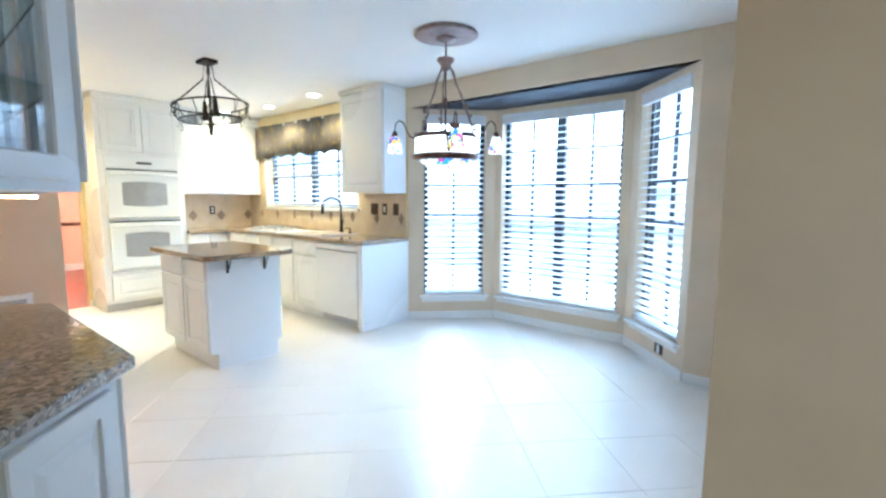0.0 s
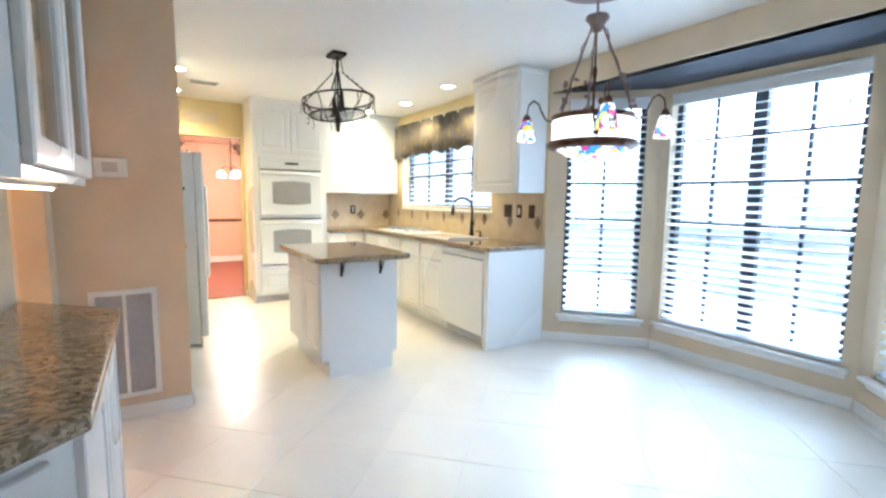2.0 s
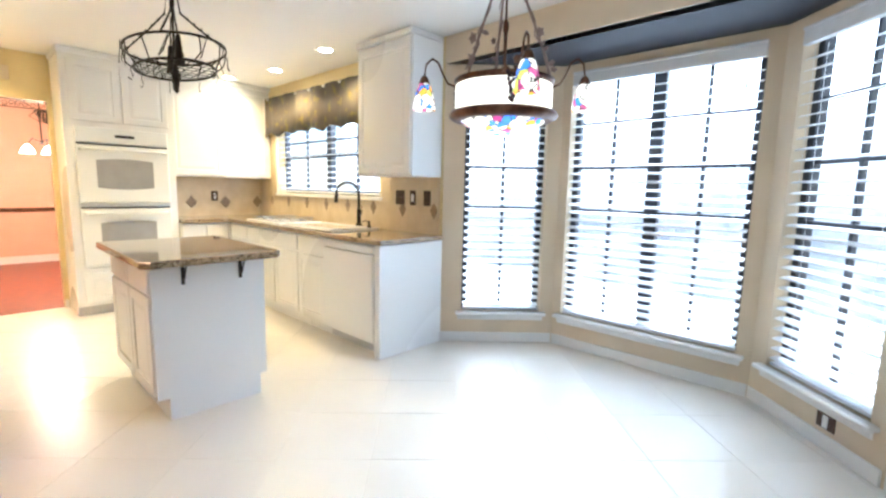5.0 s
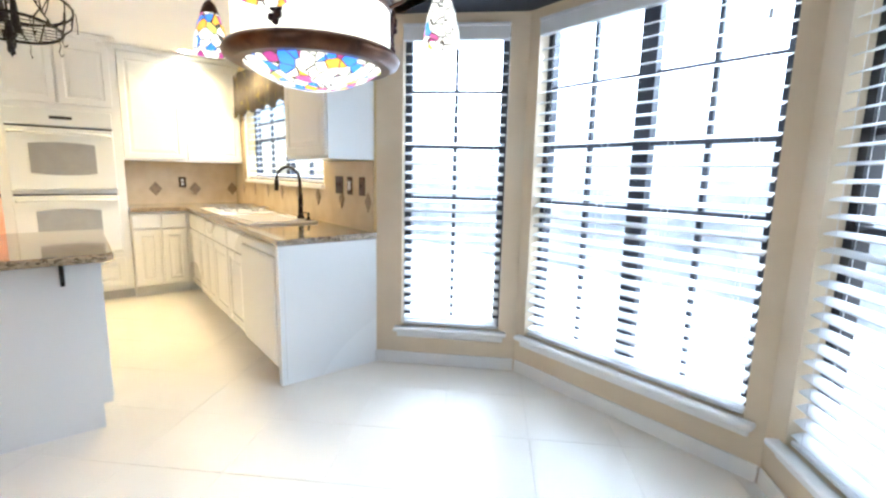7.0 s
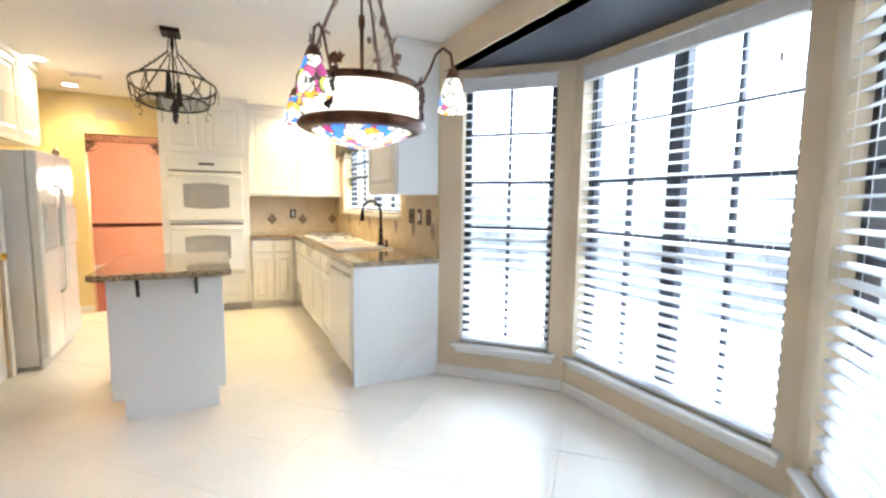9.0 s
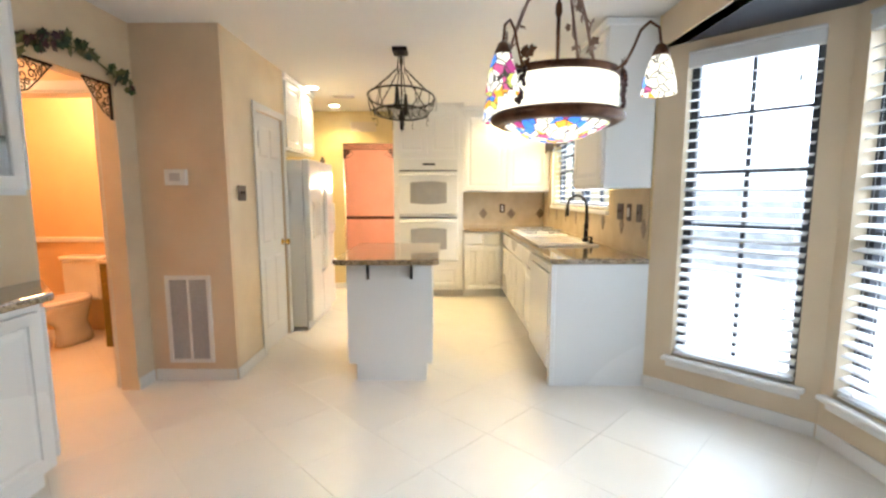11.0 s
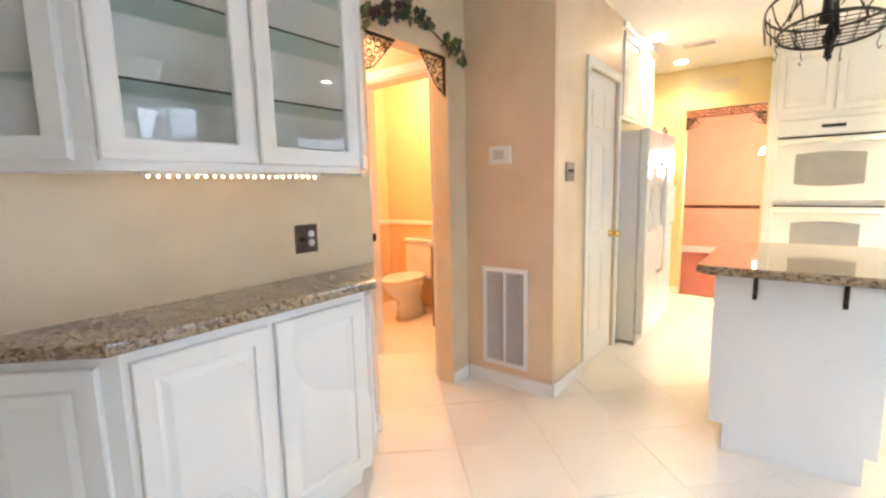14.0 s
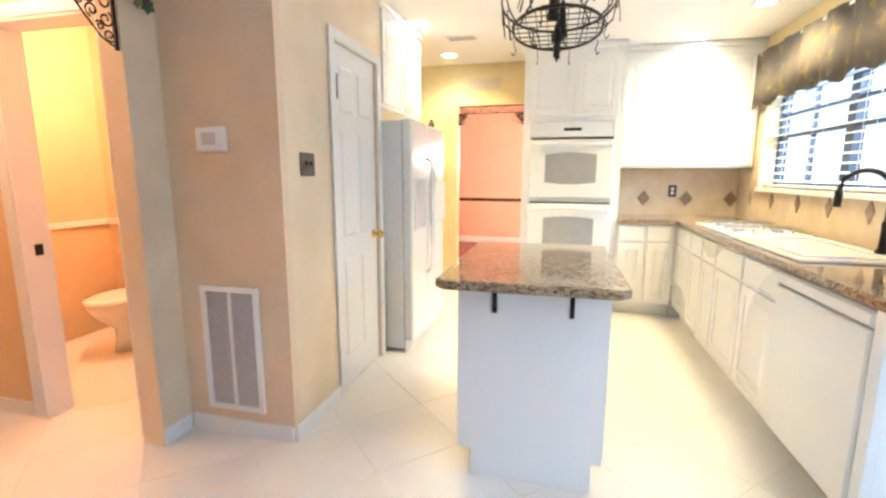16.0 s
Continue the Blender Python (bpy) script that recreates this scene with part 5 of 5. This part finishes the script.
# ---- ceiling fittings ----
def downlight(x, y, watts):
    dl = thing("downlight", pose(x, y, CEIL - 0.001), "recessed white ceiling downlight, lit warm", "light", "recessed ceiling lights")
    part("trim_ring", lathe(B(), [(0.062, -0.004), (0.085, -0.008), (0.092, -0.001), (0.06, -0.0005)], 28), M_TRIM, dl)
    part("lens", lathe(B(), [(0.0, -0.0045), (0.061, -0.0045), (0.061, -0.001)], 24), M_DOWN, dl)
    ld = bpy.data.lights.new("downlight_lamp", "SPOT")
    ld.energy, ld.spot_size, ld.spot_blend, ld.shadow_soft_size, ld.color = watts, radians(140), 0.6, 0.06, (1.0, 0.68, 0.27)
    lo = new("downlight_lamp", ld)
    lo.matrix_world = look((x, y, CEIL - 0.03), (x, y + 0.001, 0))
    return dl


for x, y in ((-2.92, 3.60), (-3.92, 3.60), (-2.02, 6.03), (-3.06, 6.08), (-3.82, 5.89)):
    downlight(x, y, 23 if y < 5 else 26)
cv = thing("ceiling_vent", pose(-3.36, 3.85, CEIL - 0.001), "small grey ceiling air register", "vent")
part("frame", boxes((-0.06, 0.06, -0.14, 0.14, -0.008, 0)), M_TRIM, cv)
for k in range(7):
    part("slat", boxes((-0.045 + k * 0.014, -0.037 + k * 0.014, -0.12, 0.12, -0.013, -0.0085)), M_GREY, cv)
wr = thing("wall_register", pose(WEST + 0.001, 3.72, 2.24, 0, 0, 90), "cream air register above the dining doorway", "vent")
part("frame", boxes((0, 0.36, -0.01, 0, 0, 0.13), bev=0.003), M_CREAM, wr)
for k in range(6):
    part("slat", boxes((0.025, 0.335, -0.014, -0.0105, 0.018 + k * 0.017, 0.027 + k * 0.017)), M_CREAM, wr)

# ---- bathroom seen through the hall ----
bd = thing("door_bath_frame", pose(0, 0, 0), "white casing of the bathroom doorway", "door frame", "", "structure")
part("casing", boxes((-0.918, -0.902, 1.985, 2.055, 0, 2.11), (-0.918, -0.902, 2.725, 2.765, 0, 2.11), (-0.918, -0.902, 2.055, 2.725, 2.045, 2.11), bev=0.003), M_TRIM, bd)
part("jamb", boxes((-1.045, -0.904, 2.057, 2.072, 0, 2.03), (-1.045, -0.904, 2.71, 2.722, 0, 2.03), (-1.045, -0.904, 2.072, 2.71, 2.03, 2.042)), M_TRIM, bd)
part("strike_plate", boxes((-1.0, -0.96, 2.0725, 2.0745, 0.9, 0.96)), M_BRONZE, bd)
structure("bath_chair_rail", boxes((-2.298, -2.275, 0.96, 2.63, 0.9, 0.95), (-2.27, -1.04, 0.952, 0.972, 0.9, 0.95), bev=0.006), M_TRIM, "white chair rail in the bathroom", "trim")
to = thing("toilet", pose(-2.28, 1.56, 0, 0, 0, 90), "white toilet with closed lid against the bathroom wall", "toilet")
def oval(rx, ry, cy, z, n=24):
    return [(rx * math.cos(2 * math.pi * i / n), cy + ry * math.sin(2 * math.pi * i / n), z) for i in range(n)]


def loft(bm, rings):
    rs = [[bm.verts.new(p) for p in r] for r in rings]
    for a, b in zip(rs, rs[1:]):
        for i in range(len(a)):
            bm.faces.new((a[i], a[(i + 1) % len(a)], b[(i + 1) % len(a)], b[i])).smooth = True
    bm.faces.new(rs[0][::-1])
    bm.faces.new(rs[-1])
    bmesh.ops.recalc_face_normals(bm, faces=bm.faces[:])
    return bm


part("bowl", loft(B(), [oval(0.10, 0.2, -0.34, 0), oval(0.085, 0.18, -0.34, 0.08), oval(0.085, 0.16, -0.36, 0.18), oval(0.15, 0.23, -0.42, 0.3), oval(0.185, 0.26, -0.44, 0.38), oval(0.18, 0.255, -0.44, 0.395)]), M_PORC, to)
part("lid", loft(B(), [oval(0.185, 0.265, -0.44, 0.397), oval(0.19, 0.27, -0.44, 0.41), oval(0.185, 0.265, -0.44, 0.43), oval(0.15, 0.23, -0.44, 0.437)]), M_PORC, to)
part("tank", boxes((-0.19, 0.17, -0.2, -0.01, 0.36, 0.74), bev=0.02), M_PORC, to)
part("tank_lid", boxes((-0.2, 0.18, -0.21, -0.004, 0.742, 0.78), bev=0.012), M_PORC, to)
va = thing("vanity", pose(-2.28, 2.34, 0, 0, 0, 90), "olive stained wooden bathroom vanity", "vanity")
part("body", boxes((-0.36, 0.26, -0.5, 0, 0.0, 0.76)), M_OLIVE, va)
part("door", panel_door(B(), -0.34, -0.06, 0.1, 0.58, -0.5005), M_OLIVE, va)
part("drawer", drawer_front(B(), -0.34, -0.06, 0.62, 0.74, -0.5005), M_OLIVE, va)
part("top", boxes((-0.375, 0.265, -0.52, 0, 0.7605, 0.795), bev=0.006), M_PORC, va)
bl = thing("bathroom_ceiling_light", pose(-1.75, 1.85, CEIL - 0.001), "lit glass bathroom ceiling light", "light")
part("bowl", lathe(B(), [(0.0, -0.09), (0.08, -0.08), (0.14, -0.03), (0.15, -0.0)], 24), M_PEND, bl)
ld = bpy.data.lights.new("bath_lamp", "POINT")
ld.energy, ld.color, ld.shadow_soft_size = 20, (1.0, 0.50, 0.19), 0.12
new("bath_lamp", ld).location = (-1.75, 1.85, CEIL - 0.24)
# Warm lamp and fitting added out of view to brighten the hall walls.
hl = bpy.data.lights.new("hall_fill_lamp", "POINT")
hl.energy, hl.color, hl.shadow_soft_size = 9, (1.0, 0.55, 0.25), 0.1
new("hall_fill_lamp", hl).location = (-0.45, 1.7, CEIL - 0.16)
hb = thing("added_hall_light", pose(-0.45, 1.7, CEIL - 0.001), "small lit ceiling light added out of view in the hall", "light")
part("bowl", lathe(B(), [(0.0, -0.05), (0.06, -0.045), (0.09, -0.0)], 20), M_PEND, hb)

# ---- dining room pendant ----
pe = thing("dining_pendant", pose(-5.9, 4.42, 0), "dining room pendant with lit white glass shades", "pendant")
part("rod", lathe(B(), [(0.05, 2.599), (0.05, 2.58), (0.008, 2.57), (0.008, 1.78), (0.03, 1.76), (0.0, 1.75)], 14), M_IRON, pe)
for k in range(3):
    a = radians(30 + 120 * k)
    c, s = math.cos(a), math.sin(a)
    arm = part("arm", tube(B(), [(0, 0, 1.78), (0.09 * c, 0.09 * s, 1.82), (0.14 * c, 0.14 * s, 1.74)], 0.006, 6), M_IRON, pe)
    part("shade", lathe(B(), [(0.02, 1.74), (0.05, 1.70), (0.075, 1.64), (0.07, 1.64), (0.045, 1.70), (0.015, 1.735)], 20, (0.14 * c, 0.14 * s, 0)), M_PEND, arm)
ld = bpy.data.lights.new("dining_lamp", "POINT")
ld.energy, ld.color, ld.shadow_soft_size = 66, (1.0, 0.70, 0.46), 0.15
new("dining_lamp", ld).location = (-5.9, 4.42, 1.56)

# ---- floor tiles, laid on the diagonal ----
TS = 0.457
tb = bbox(B(), -TS / 2 + 0.0009, TS / 2 - 0.0009, -TS / 2 + 0.0009, TS / 2 - 0.0009, -0.008, 0.0, bev=0.0011)
tile_me = bpy.data.meshes.new("tile")
tb.to_mesh(tile_me)
tb.free()
tile_me.materials.append(M_TILE)
floor = bpy.data.objects["subfloor"]
ca = math.sqrt(0.5)
s0, d0 = 5.64, -3.63
for i in range(-14, 12):
    for j in range(-14, 14):
        S = s0 + (i + 0.5) * TS / ca
        Dd = d0 + (j + 0.5) * TS / ca
        x, y = (S + Dd) / 2, (S - Dd) / 2
        inside = (-4.45 < x < 2.7 and 2.6 < y < 6.7) or (-0.6 < x < 2.3 and 6.0 < y < 7.35) or (-2.5 < x < 0.2 and 1.0 < y < 2.7) or (1.5 < x < 2.7 and 1.0 < y < 2.7)
        if not inside:
            continue
        ob = new("tile", tile_me)
        ob.parent = floor
        ob.matrix_basis = pose(x, y, random.uniform(-0.0004, 0.0004), 0, 0, 45)
